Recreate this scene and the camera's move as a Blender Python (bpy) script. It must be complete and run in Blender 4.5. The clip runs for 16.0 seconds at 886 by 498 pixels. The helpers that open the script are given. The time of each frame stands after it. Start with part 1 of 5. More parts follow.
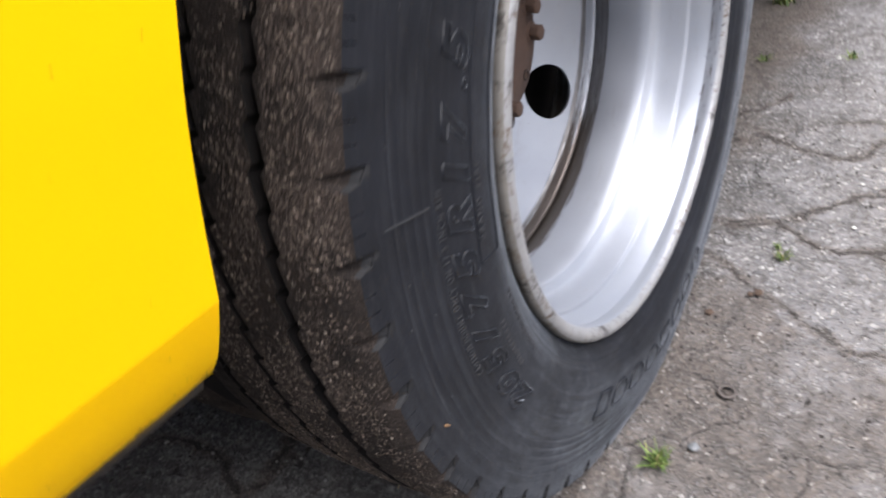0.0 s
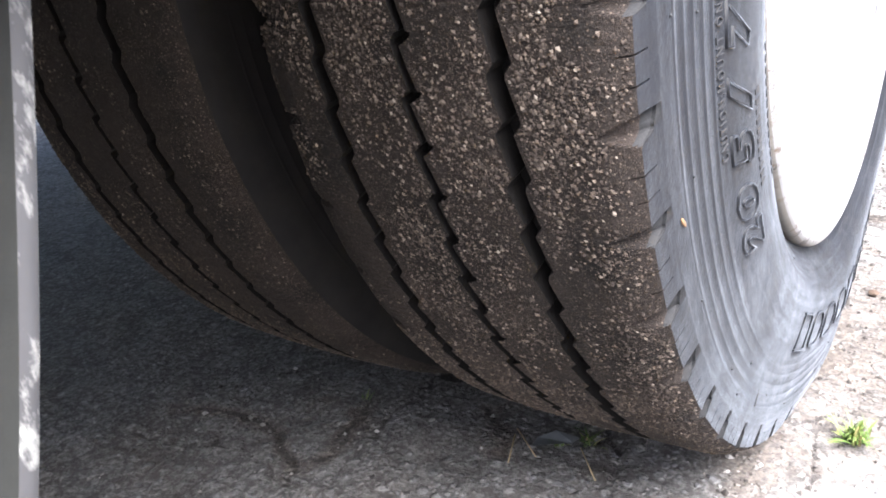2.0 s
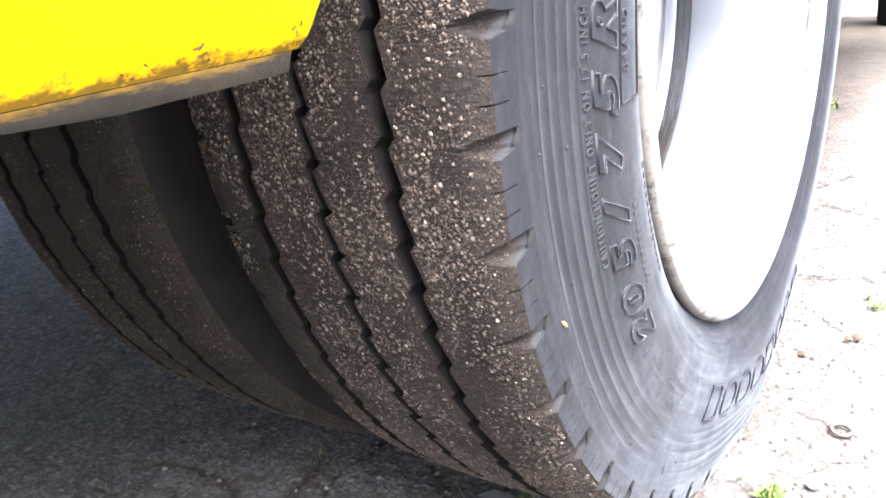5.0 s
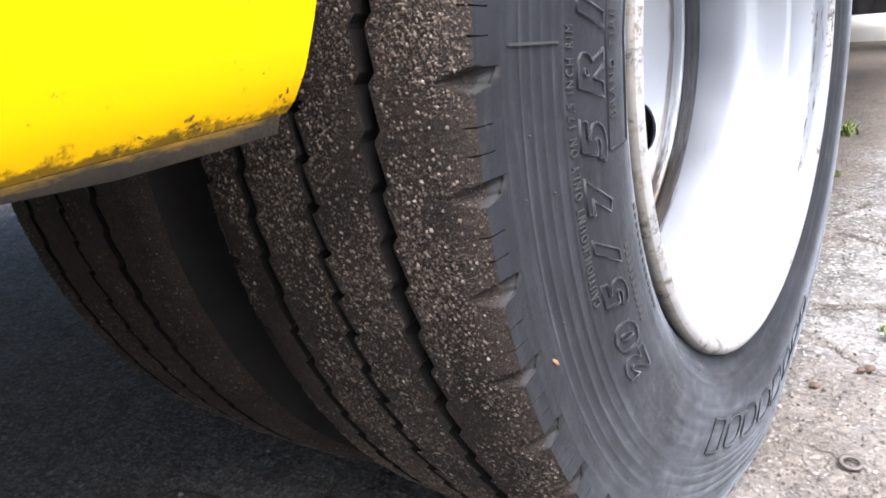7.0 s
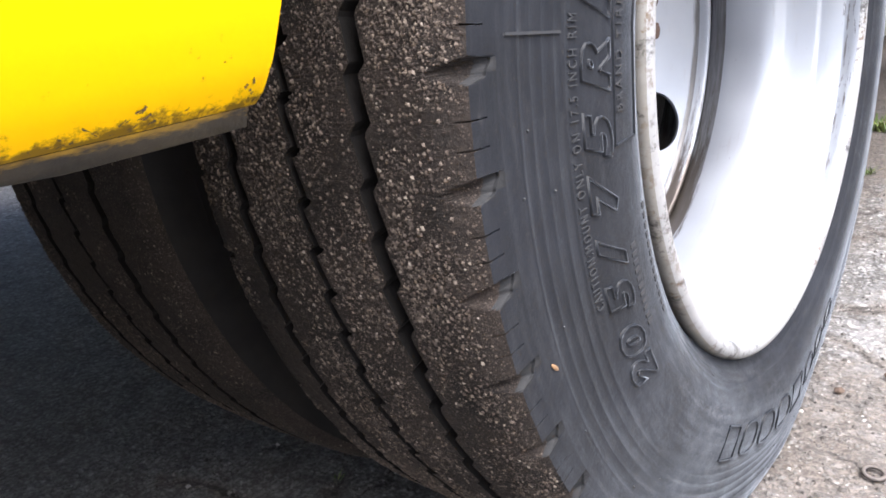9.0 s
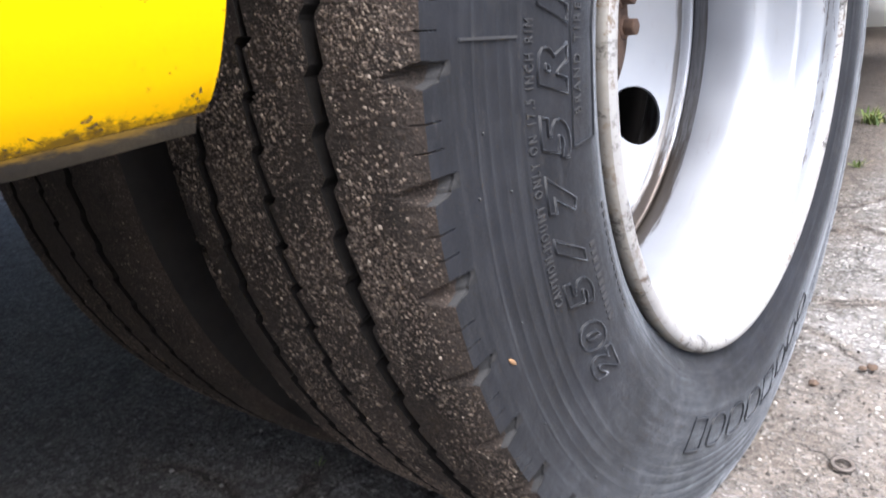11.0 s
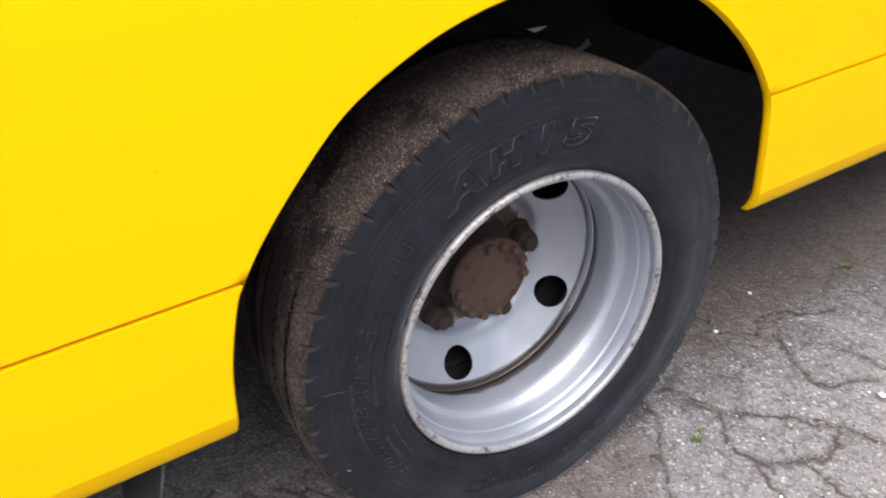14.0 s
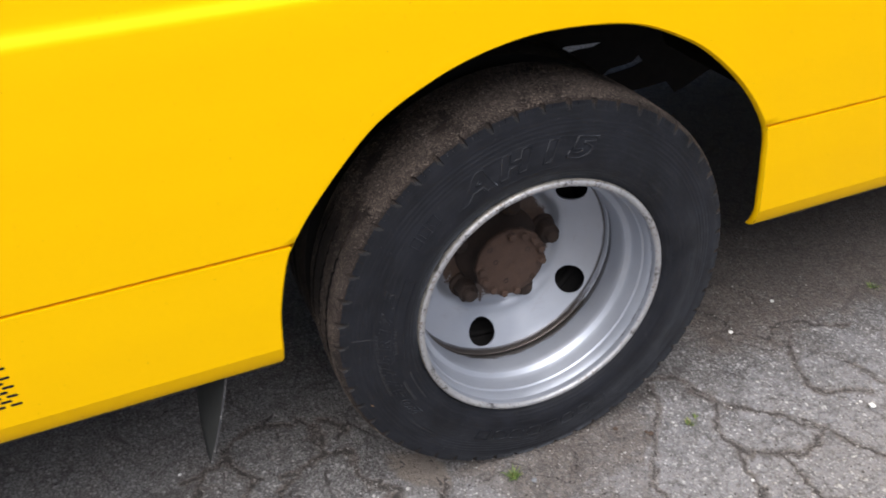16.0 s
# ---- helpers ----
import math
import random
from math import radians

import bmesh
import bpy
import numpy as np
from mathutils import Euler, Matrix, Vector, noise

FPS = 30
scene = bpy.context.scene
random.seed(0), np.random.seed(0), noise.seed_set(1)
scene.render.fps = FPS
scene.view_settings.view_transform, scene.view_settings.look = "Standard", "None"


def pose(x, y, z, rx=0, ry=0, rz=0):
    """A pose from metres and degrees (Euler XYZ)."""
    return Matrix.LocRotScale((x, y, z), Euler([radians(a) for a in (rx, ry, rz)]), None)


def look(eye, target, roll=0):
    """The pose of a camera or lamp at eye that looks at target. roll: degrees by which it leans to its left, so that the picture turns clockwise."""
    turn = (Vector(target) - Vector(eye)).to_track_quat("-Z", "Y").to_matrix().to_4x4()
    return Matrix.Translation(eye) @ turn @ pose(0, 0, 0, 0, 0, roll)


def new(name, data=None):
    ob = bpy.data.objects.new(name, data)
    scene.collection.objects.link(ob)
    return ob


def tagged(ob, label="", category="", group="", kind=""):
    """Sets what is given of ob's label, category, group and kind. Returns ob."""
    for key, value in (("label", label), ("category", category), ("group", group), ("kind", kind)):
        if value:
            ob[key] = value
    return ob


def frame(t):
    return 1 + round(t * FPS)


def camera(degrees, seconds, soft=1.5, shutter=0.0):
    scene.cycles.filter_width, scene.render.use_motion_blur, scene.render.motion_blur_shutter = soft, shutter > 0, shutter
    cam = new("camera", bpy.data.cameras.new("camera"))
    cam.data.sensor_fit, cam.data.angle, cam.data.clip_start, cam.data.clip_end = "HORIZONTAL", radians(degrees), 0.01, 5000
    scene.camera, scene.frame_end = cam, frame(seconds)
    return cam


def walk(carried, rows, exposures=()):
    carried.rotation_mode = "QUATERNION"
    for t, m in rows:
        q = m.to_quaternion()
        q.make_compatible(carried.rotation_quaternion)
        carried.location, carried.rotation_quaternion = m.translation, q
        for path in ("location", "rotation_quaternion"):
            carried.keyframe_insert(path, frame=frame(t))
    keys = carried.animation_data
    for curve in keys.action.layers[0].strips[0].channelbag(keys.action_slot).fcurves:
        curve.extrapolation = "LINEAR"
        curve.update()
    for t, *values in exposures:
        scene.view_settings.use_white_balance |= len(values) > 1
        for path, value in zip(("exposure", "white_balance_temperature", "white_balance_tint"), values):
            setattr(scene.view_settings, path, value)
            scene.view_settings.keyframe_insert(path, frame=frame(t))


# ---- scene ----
cam = camera(58.0, 16.0, soft=1.7, shutter=0.4)
# seconds, eye in metres, and turn in degrees
PATH = [
    (0.0, 0.2310, -0.5982, 0.5925, 58.25, 8.20, 32.40),
    (0.5, 0.1633, -0.6066, 0.4195, 67.09, 7.03, 33.41),
    (1.0, 0.1402, -0.6101, 0.3875, 66.14, 4.84, 31.72),
    (1.5, 0.1143, -0.6216, 0.3858, 67.77, 6.20, 34.01),
    (2.0, 0.1047, -0.6179, 0.3763, 67.45, 6.35, 34.59),
    (2.5, 0.1142, -0.6029, 0.3729, 67.83, 5.52, 33.72),
    (3.0, 0.1230, -0.5968, 0.3768, 68.41, 5.60, 33.02),
    (3.5, 0.1200, -0.6067, 0.3802, 68.61, 5.50, 33.26),
    (4.0, 0.1237, -0.6107, 0.3882, 69.30, 5.14, 33.01),
    (4.5, 0.1361, -0.6128, 0.4040, 69.62, 5.84, 32.99),
    (4.7, 0.1454, -0.6172, 0.4124, 69.60, 5.80, 33.53),
    (6.8, 0.1700, -0.6208, 0.4234, 70.81, 6.10, 35.37),
    (7.0, 0.1725, -0.6187, 0.4271, 71.46, 6.28, 35.72),
    (7.5, 0.1751, -0.6077, 0.4301, 70.90, 6.47, 37.16),
    (8.0, 0.1784, -0.5975, 0.4243, 70.90, 6.14, 37.26),
    (8.5, 0.1786, -0.5957, 0.4245, 70.75, 6.64, 37.84),
    (8.7, 0.1747, -0.5980, 0.4234, 71.08, 6.24, 38.07),
    (10.8, 0.1870, -0.5939, 0.4303, 70.94, 5.71, 37.52),
    (11.0, 0.1933, -0.5927, 0.4301, 70.05, 5.53, 38.07),
    (11.5, 0.2311, -0.5718, 0.4930, 63.13, 5.06, 40.15),
    (12.0, 0.2854, -0.5667, 0.6295, 56.89, 5.73, 45.49),
    (12.5, 0.3841, -0.5749, 0.7504, 58.20, 5.54, 48.05),
    (13.0, 0.5512, -0.6010, 0.8809, 57.62, 4.23, 52.60),
    (13.5, 0.6499, -0.5823, 0.9980, 57.32, 0.93, 52.43),
    (14.0, 0.7512, -0.5664, 1.0936, 57.49, 3.56, 58.87),
    (14.5, 0.8714, -0.5102, 1.1546, 57.46, 4.64, 64.71),
    (15.0, 0.9478, -0.5033, 1.1870, 53.76, 2.68, 65.68),
    (15.5, 0.9644, -0.5373, 1.2011, 55.72, 2.50, 65.29),
    (16.0, 0.9805, -0.5385, 1.2170, 56.52, 2.96, 67.99),
]
EXPOSURES = [(0.0, 0.72, 12), (0.5, 0.86, 12), (1.0, 1.42, 11), (1.5, 2.02, 11), (2.0, 2.65, 11), (2.5, 3.2, 11), (4.0, 3.25, 11), (4.7, 3.2, 11), (7.0, 1.98, 11), (8.5, 1.88, 11), (11.0, 1.8, 11), (11.6, 1.65, 12), (12.0, 1.55, 14), (12.5, 1.32, 19), (13.0, 0.96, 17), (14.0, 0.62, 12), (15.0, 0.34, 11), (16.0, 0.25, 11)]
walk(cam, [(t, pose(*row)) for t, *row in PATH], [(t, stops, 6500, tint) for t, stops, tint in EXPOSURES])

# ---------------------------------------------------------------- light
world = bpy.data.worlds.new("overcast_sky")
scene.world = world
world.use_nodes = True
wn = world.node_tree.nodes
sky = wn.new("ShaderNodeTexSky")
sky.sky_type, sky.sun_disc = "NISHITA", False
sky.sun_elevation, sky.sun_rotation = radians(62), radians(108)
sky.air_density, sky.dust_density, sky.ozone_density = 0.88, 5.0, 0.7
wn["Background"].inputs["Strength"].default_value = 0.100
world.node_tree.links.new(sky.outputs[0], wn["Background"].inputs["Color"])

sun = new("sun", bpy.data.lights.new("sun", "SUN"))
sun.data.energy, sun.data.angle, sun.data.color = 3.5, radians(55), (0.965, 0.985, 1.035)
sun.matrix_world = look((1.85, -0.62, 3.75), (0, 0, 0))

# ---------------------------------------------------------------- materials


def shader(name):
    m = bpy.data.materials.new(name)
    m.use_nodes = True
    return m, m.node_tree, m.node_tree.nodes["Principled BSDF"]


def add_node(nt, kind, **values):
    n = nt.nodes.new(kind)
    for k, v in values.items():
        if k in n.inputs:
            n.inputs[k].default_value = v
        elif k == "blend":
            n.blend_type = v
        elif k == "operation":
            n.operation = v
        elif k == "data":
            n.data_type = v
        elif k == "feature":
            n.feature = v
        elif k == "attribute":
            n.attribute_name = v
    return n


def coords(nt, scale=(1, 1, 1)):
    c, m = nt.nodes.new("ShaderNodeTexCoord"), nt.nodes.new("ShaderNodeMapping")
    m.inputs["Scale"].default_value = scale
    nt.links.new(c.outputs["Object"], m.inputs[0])
    return m.outputs[0]


def noise_of(nt, vec, scale, detail=4, rough=0.55):
    n = add_node(nt, "ShaderNodeTexNoise", Scale=scale, Detail=detail, Roughness=rough)
    nt.links.new(vec, n.inputs["Vector"])
    return n.outputs[0]


def ramp(nt, fac, stops):
    n = nt.nodes.new("ShaderNodeValToRGB")
    els = n.color_ramp.elements
    while len(els) < len(stops):
        els.new(0.5)
    for e, (p, c) in zip(els, stops):
        e.position = p
        e.color = (*c, 1) if not isinstance(c, (int, float)) else (c, c, c, 1)
    nt.links.new(fac, n.inputs[0])
    return n.outputs[0]


def mix(nt, fac, a, b, blend="MIX"):
    n = nt.nodes.new("ShaderNodeMix")
    n.data_type, n.blend_type = "RGBA", blend
    for s, v in ((n.inputs["Factor"], fac), (n.inputs[6], a), (n.inputs[7], b)):
        if hasattr(v, "is_output"):
            nt.links.new(v, s)
        elif isinstance(v, (int, float)):
            s.default_value = v if s.type == "VALUE" else (v, v, v, 1)
        else:
            s.default_value = (*v, 1)
    return n.outputs[2]


def bump(nt, bsdf, height, strength, distance):
    n = add_node(nt, "ShaderNodeBump", Strength=strength, Distance=distance)
    nt.links.new(height, n.inputs["Height"])
    nt.links.new(n.outputs[0], bsdf.inputs["Normal"])


def put(nt, socket, out):
    nt.links.new(out, socket)


def maths(nt, operation, a, b=0.0):
    n = add_node(nt, "ShaderNodeMath", operation=operation)
    for k, v in enumerate((a, b)):
        if hasattr(v, "is_output"):
            nt.links.new(v, n.inputs[k])
        else:
            n.inputs[k].default_value = v
    return n.outputs[0]


def yellow_paint():
    m, nt, b = shader("yellow_paint")
    v = coords(nt)
    base = mix(nt, noise_of(nt, v, 3.0), (0.925, 0.524, 0.0), (0.955, 0.565, 0.0))
    dust = ramp(nt, noise_of(nt, v, 38, 6, 0.7), [(0.66, 0.0), (0.76, 0.18)])
    col = mix(nt, dust, base, (0.62, 0.36, 0.02))
    chips = ramp(nt, noise_of(nt, v, 260, 3, 0.6), [(0.728, 0.0), (0.745, 0.8)])
    col = mix(nt, chips, col, (0.10, 0.06, 0.02))
    sep = nt.nodes.new("ShaderNodeSeparateXYZ")
    put(nt, sep.inputs[0], v)
    up = add_node(nt, "ShaderNodeMapRange")
    put(nt, up.inputs["Value"], sep.outputs["Z"])
    for k, val in (("From Min", 0.3955), ("From Max", 0.4075), ("To Min", 0.54), ("To Max", 0.0)):
        up.inputs[k].default_value = val
    wear = add_node(nt, "ShaderNodeMath", operation="ADD")
    put(nt, wear.inputs[0], up.outputs[0])
    put(nt, wear.inputs[1], noise_of(nt, v, 120, 6, 0.75))
    col = mix(nt, ramp(nt, wear.outputs[0], [(0.86, 0.0), (1.0, 0.85)]), col, (0.07, 0.045, 0.015))
    put(nt, b.inputs["Base Color"], col)
    b.inputs["Roughness"].default_value, b.inputs["Specular IOR Level"].default_value = 0.5, 0.07
    bump(nt, b, noise_of(nt, v, 9, 2), 0.05, 0.01)
    return m


def dirty_sill():
    """The underside of the sill: yellow paint scraped and buried under road dirt."""
    m, nt, b = shader("dirty_sill")
    v = coords(nt)
    f = ramp(nt, noise_of(nt, v, 30, 6, 0.65), [(0.35, 0.0), (0.75, 1.0)])
    col = mix(nt, f, (0.009, 0.008, 0.0075), (0.050, 0.040, 0.025))
    sep = nt.nodes.new("ShaderNodeSeparateXYZ")
    put(nt, sep.inputs[0], v)
    up = add_node(nt, "ShaderNodeMapRange")
    for k, val in (("From Min", 0.3895), ("From Max", 0.3955), ("To Min", -0.15), ("To Max", 0.42)):
        up.inputs[k].default_value = val
    put(nt, up.inputs["Value"], sep.outputs["Z"])
    left = maths(nt, "ADD", up.outputs[0], noise_of(nt, coords(nt, (1, 0.5, 2.5)), 70, 7, 0.75))
    col = mix(nt, ramp(nt, left, [(0.74, 0.0), (1.04, 0.7)]), col, (0.42, 0.24, 0.01))
    put(nt, b.inputs["Base Color"], col)
    b.inputs["Roughness"].default_value = 0.85
    bump(nt, b, noise_of(nt, v, 220, 4), 0.4, 0.002)
    return m


def sidewall_rubber():
    m, nt, b = shader("sidewall_rubber")
    v = coords(nt)
    n1, n2 = noise_of(nt, v, 14, 6, 0.65), noise_of(nt, v, 420, 3, 0.6)
    blotch = noise_of(nt, v, 58, 9, 0.8)
    col = mix(nt, ramp(nt, n1, [(0.34, 0.0), (0.66, 1.0)]), (0.0032, 0.0038, 0.0058), (0.0100, 0.0115, 0.0162))
    col = mix(nt, ramp(nt, blotch, [(0.50, 0.0), (0.72, 0.55)]), col, (0.0135, 0.0148, 0.0190))
    # rings rubbed paler and darker as the wheel turns along kerbs
    sep = nt.nodes.new("ShaderNodeSeparateXYZ")
    put(nt, sep.inputs[0], v)
    _, y, z = sep.outputs
    radius = maths(nt, "SQRT", maths(nt, "ADD", maths(nt, "MULTIPLY", y, y), maths(nt, "MULTIPLY", z, z)))
    round_it = nt.nodes.new("ShaderNodeCombineXYZ")
    put(nt, round_it.inputs[0], maths(nt, "MULTIPLY", maths(nt, "ARCTAN2", z, y), 5.0))
    put(nt, round_it.inputs[1], maths(nt, "MULTIPLY", radius, 210.0))
    rings = noise_of(nt, round_it.outputs[0], 1.0, 6, 0.72)
    col = mix(nt, ramp(nt, rings, [(0.50, 0.0), (0.68, 0.7)]), col, (0.0175, 0.0190, 0.0230))
    # scrapes and dried splashes
    scrape = ramp(nt, noise_of(nt, coords(nt, (1, 1.6, 0.5)), 60, 8, 0.8), [(0.60, 0.0), (0.70, 0.5)])
    col = mix(nt, scrape, col, (0.050, 0.049, 0.050))
    grain = ramp(nt, n2, [(0.68, 0.0), (0.80, 0.35)])
    col = mix(nt, grain, col, (0.07, 0.065, 0.06))
    put(nt, b.inputs["Base Color"], col)
    b.inputs["Specular IOR Level"].default_value = 0.28
    smudge = noise_of(nt, v, 34, 10, 0.82)
    put(nt, b.inputs["Sheen Weight"], ramp(nt, mix(nt, 0.45, smudge, rings), [(0.34, 0.07), (0.48, 0.23), (0.64, 0.52)]))
    b.inputs["Sheen Roughness"].default_value = 0.32
    b.inputs["Sheen Tint"].default_value = (0.78, 0.87, 1.0, 1)
    put(nt, b.inputs["Roughness"], ramp(nt, blotch, [(0.3, 0.44), (0.7, 0.66)]))
    relief = maths(nt, "ADD", maths(nt, "MULTIPLY", n2, 1.4), maths(nt, "MULTIPLY", smudge, 2.5))
    bump(nt, b, relief, 0.20, 0.0007)
    return m


def tread_rubber():
    m, nt, b = shader("tread_rubber")
    v = coords(nt)
    n1, n2 = noise_of(nt, v, 26, 6, 0.65), noise_of(nt, v, 330, 5, 0.7)
    col = mix(nt, ramp(nt, n1, [(0.32, 0.0), (0.68, 1.0)]), (0.0076, 0.0061, 0.0056), (0.030, 0.0222, 0.0185))
    col = mix(nt, ramp(nt, n2, [(0.52, 0.0), (0.72, 0.8)]), col, (0.046, 0.035, 0.028))
    vor = add_node(nt, "ShaderNodeTexVoronoi", Scale=520.0)
    put(nt, vor.inputs["Vector"], v)
    spots = ramp(nt, vor.outputs["Distance"], [(0.16, 1.0), (0.26, 0.0)])
    sel = add_node(nt, "ShaderNodeMath", operation="MULTIPLY")
    put(nt, sel.inputs[0], spots)
    put(nt, sel.inputs[1], ramp(nt, noise_of(nt, v, 60, 4, 0.7), [(0.40, 0.0), (0.56, 0.8)]))
    col = mix(nt, sel.outputs[0], col, (0.13, 0.104, 0.083))
    dust = add_node(nt, "ShaderNodeTexVoronoi", Scale=980.0)
    put(nt, dust.inputs["Vector"], v)
    grains = maths(nt, "MULTIPLY", ramp(nt, dust.outputs["Distance"], [(0.20, 1.0), (0.34, 0.0)]), ramp(nt, noise_of(nt, v, 34, 5, 0.7), [(0.38, 0.1), (0.60, 0.75)]))
    col = mix(nt, grains, col, (0.085, 0.066, 0.053))
    put(nt, b.inputs["Base Color"], col)
    b.inputs["Roughness"].default_value = 0.85
    b.inputs["Specular IOR Level"].default_value = 0.3
    bump(nt, b, maths(nt, "ADD", n2, maths(nt, "MULTIPLY", grains, 0.5)), 0.85, 0.0018)
    return m


def groove_rubber():
    """Black rubber in the grooves, darkened for the shade of their depth, and packed with dried mud round the part of
    the tyre that stands on top.
    """
    m, nt, b = shader("shaded_groove_rubber")
    v = coords(nt)
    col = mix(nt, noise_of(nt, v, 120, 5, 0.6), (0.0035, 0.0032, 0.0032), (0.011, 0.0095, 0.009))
    sep = nt.nodes.new("ShaderNodeSeparateXYZ")
    put(nt, sep.inputs[0], v)
    packed = maths(nt, "ADD", sep.outputs[2], maths(nt, "MULTIPLY", maths(nt, "SUBTRACT", noise_of(nt, v, 30, 6, 0.75), 0.5), 0.25))
    mud = mix(nt, noise_of(nt, v, 260, 4, 0.7), (0.020, 0.015, 0.012), (0.070, 0.053, 0.043))
    col = mix(nt, ramp(nt, packed, [(0.14, 0.0), (0.27, 0.9)]), col, mud)
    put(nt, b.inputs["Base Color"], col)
    b.inputs["Roughness"].default_value = 0.9
    b.inputs["Specular IOR Level"].default_value = 0.15
    bump(nt, b, noise_of(nt, v, 240, 4, 0.7), 0.3, 0.001)
    return m


def grit_stone(name="grit_stone", tones=((0.0, (0.026, 0.019, 0.015)), (0.45, (0.056, 0.042, 0.034)), (0.86, (0.110, 0.086, 0.069)), (0.97, (0.155, 0.126, 0.103)), (1.0, (0.24, 0.205, 0.172)))):
    m, nt, b = shader(name)
    g = nt.nodes.new("ShaderNodeNewGeometry")
    put(nt, b.inputs["Base Color"], ramp(nt, g.outputs["Random Per Island"], tones))
    b.inputs["Roughness"].default_value = 0.9
    return m


def silver_paint(name="silver_wheel_paint", dirt=(0.69, 0.82)):
    """Silver wheel paint, rusty round the nuts, with road dirt and painted shade in the angle of the disc and chips by
    the lip.
    """
    m, nt, b = shader(name)
    v = coords(nt)
    sep = nt.nodes.new("ShaderNodeSeparateXYZ")
    put(nt, sep.inputs[0], v)
    x, y, z = sep.outputs
    radius = maths(nt, "SQRT", maths(nt, "ADD", maths(nt, "MULTIPLY", y, y), maths(nt, "MULTIPLY", z, z)))
    angle = maths(nt, "ARCTAN2", z, y)
    along = nt.nodes.new("ShaderNodeCombineXYZ")
    put(nt, along.inputs[0], maths(nt, "MULTIPLY", angle, 9.0))
    put(nt, along.inputs[1], maths(nt, "MULTIPLY", x, 330.0))
    put(nt, along.inputs[2], maths(nt, "MULTIPLY", radius, 330.0))
    streaks = noise_of(nt, along.outputs[0], 1.0, 5, 0.7)
    slow = nt.nodes.new("ShaderNodeCombineXYZ")
    put(nt, slow.inputs[0], maths(nt, "MULTIPLY", angle, 4.0))
    put(nt, slow.inputs[1], maths(nt, "MULTIPLY", x, 190.0))
    put(nt, slow.inputs[2], maths(nt, "MULTIPLY", radius, 190.0))
    smear = noise_of(nt, slow.outputs[0], 1.0, 6, 0.75)
    n1 = noise_of(nt, v, 18, 6, 0.6)
    col = mix(nt, n1, (0.310, 0.332, 0.372), (0.420, 0.445, 0.490))
    film = ramp(nt, noise_of(nt, coords(nt, (60, 9, 9)), 2.2, 6, 0.7), [(dirt[0] - 0.1, 0.0), (dirt[1], 0.5)])
    col = mix(nt, film, col, (0.27, 0.25, 0.23))
    specks = ramp(nt, noise_of(nt, v, 170, 4, 0.7), [(dirt[0], 0.0), (dirt[1], 1.0)])
    col = mix(nt, specks, col, (0.13, 0.08, 0.05))
    # road dirt in the angle between rim and disc, thickest below
    lower = maths(nt, "MULTIPLY", maths(nt, "ADD", maths(nt, "MULTIPLY", y, 0.4), z), -2.1)
    inside = add_node(nt, "ShaderNodeMapRange")
    for k, val in (("From Min", -0.0900), ("From Max", -0.1130), ("To Min", -0.6), ("To Max", 0.32)):
        inside.inputs[k].default_value = val
    put(nt, inside.inputs["Value"], x)
    outer = add_node(nt, "ShaderNodeMapRange")
    for k, val in (("From Min", 0.2095), ("From Max", 0.2128), ("To Min", -0.75), ("To Max", 0.0)):
        outer.inputs[k].default_value = val
    put(nt, outer.inputs["Value"], maths(nt, "ADD", radius, maths(nt, "MULTIPLY", maths(nt, "GREATER_THAN", x, -0.1365), 0.02)))
    amount = maths(nt, "ADD", maths(nt, "ADD", inside.outputs[0], outer.outputs[0]), maths(nt, "ADD", lower, smear))
    col = mix(nt, ramp(nt, amount, [(0.84, 0.0), (1.04, 0.92)]), col, (0.060, 0.045, 0.034))
    # a dark line where the dish bends into its flange, and grime with painted shade in the crevice behind the flange's
    # edge
    bend_at = maths(nt, "ABSOLUTE", maths(nt, "SUBTRACT", radius, 0.2057))
    bend_dirt = ramp(nt, maths(nt, "ADD", maths(nt, "MULTIPLY", bend_at, 160.0), maths(nt, "MULTIPLY", maths(nt, "SUBTRACT", smear, 0.5), 0.9)), [(0.10, 0.85), (0.42, 0.0)])
    col = mix(nt, maths(nt, "MULTIPLY", bend_dirt, maths(nt, "LESS_THAN", x, -0.1362)), col, (0.045, 0.037, 0.031))
    deep = maths(nt, "MULTIPLY", maths(nt, "LESS_THAN", x, -0.1085), maths(nt, "GREATER_THAN", radius, maths(nt, "ADD", 0.2018, maths(nt, "MULTIPLY", maths(nt, "LESS_THAN", x, -0.1255), 0.0102))))
    col = mix(nt, maths(nt, "MULTIPLY", deep, ramp(nt, smear, [(0.30, 0.45), (0.66, 0.9)])), col, (0.070, 0.060, 0.052))
    # paint lost along the inner side of the lip
    edge = add_node(nt, "ShaderNodeMapRange")
    for k, val in (("From Min", -0.016), ("From Max", -0.008), ("To Min", 0.0), ("To Max", 0.30)):
        edge.inputs[k].default_value = val
    put(nt, edge.inputs["Value"], x)
    worn = maths(nt, "ADD", maths(nt, "ADD", edge.outputs[0], streaks), maths(nt, "MULTIPLY", y, 0.40))
    col = mix(nt, ramp(nt, worn, [(0.955, 0.0), (0.99, 0.75)]), col, (0.07, 0.052, 0.040))
    # rust bleeding out from the nuts
    core = add_node(nt, "ShaderNodeMapRange")
    for k, val in (("From Min", 0.085), ("From Max", 0.136), ("To Min", 0.47), ("To Max", 0.0)):
        core.inputs[k].default_value = val
    put(nt, core.inputs["Value"], radius)
    bleed = maths(nt, "ADD", core.outputs[0], noise_of(nt, v, 15, 7, 0.75))
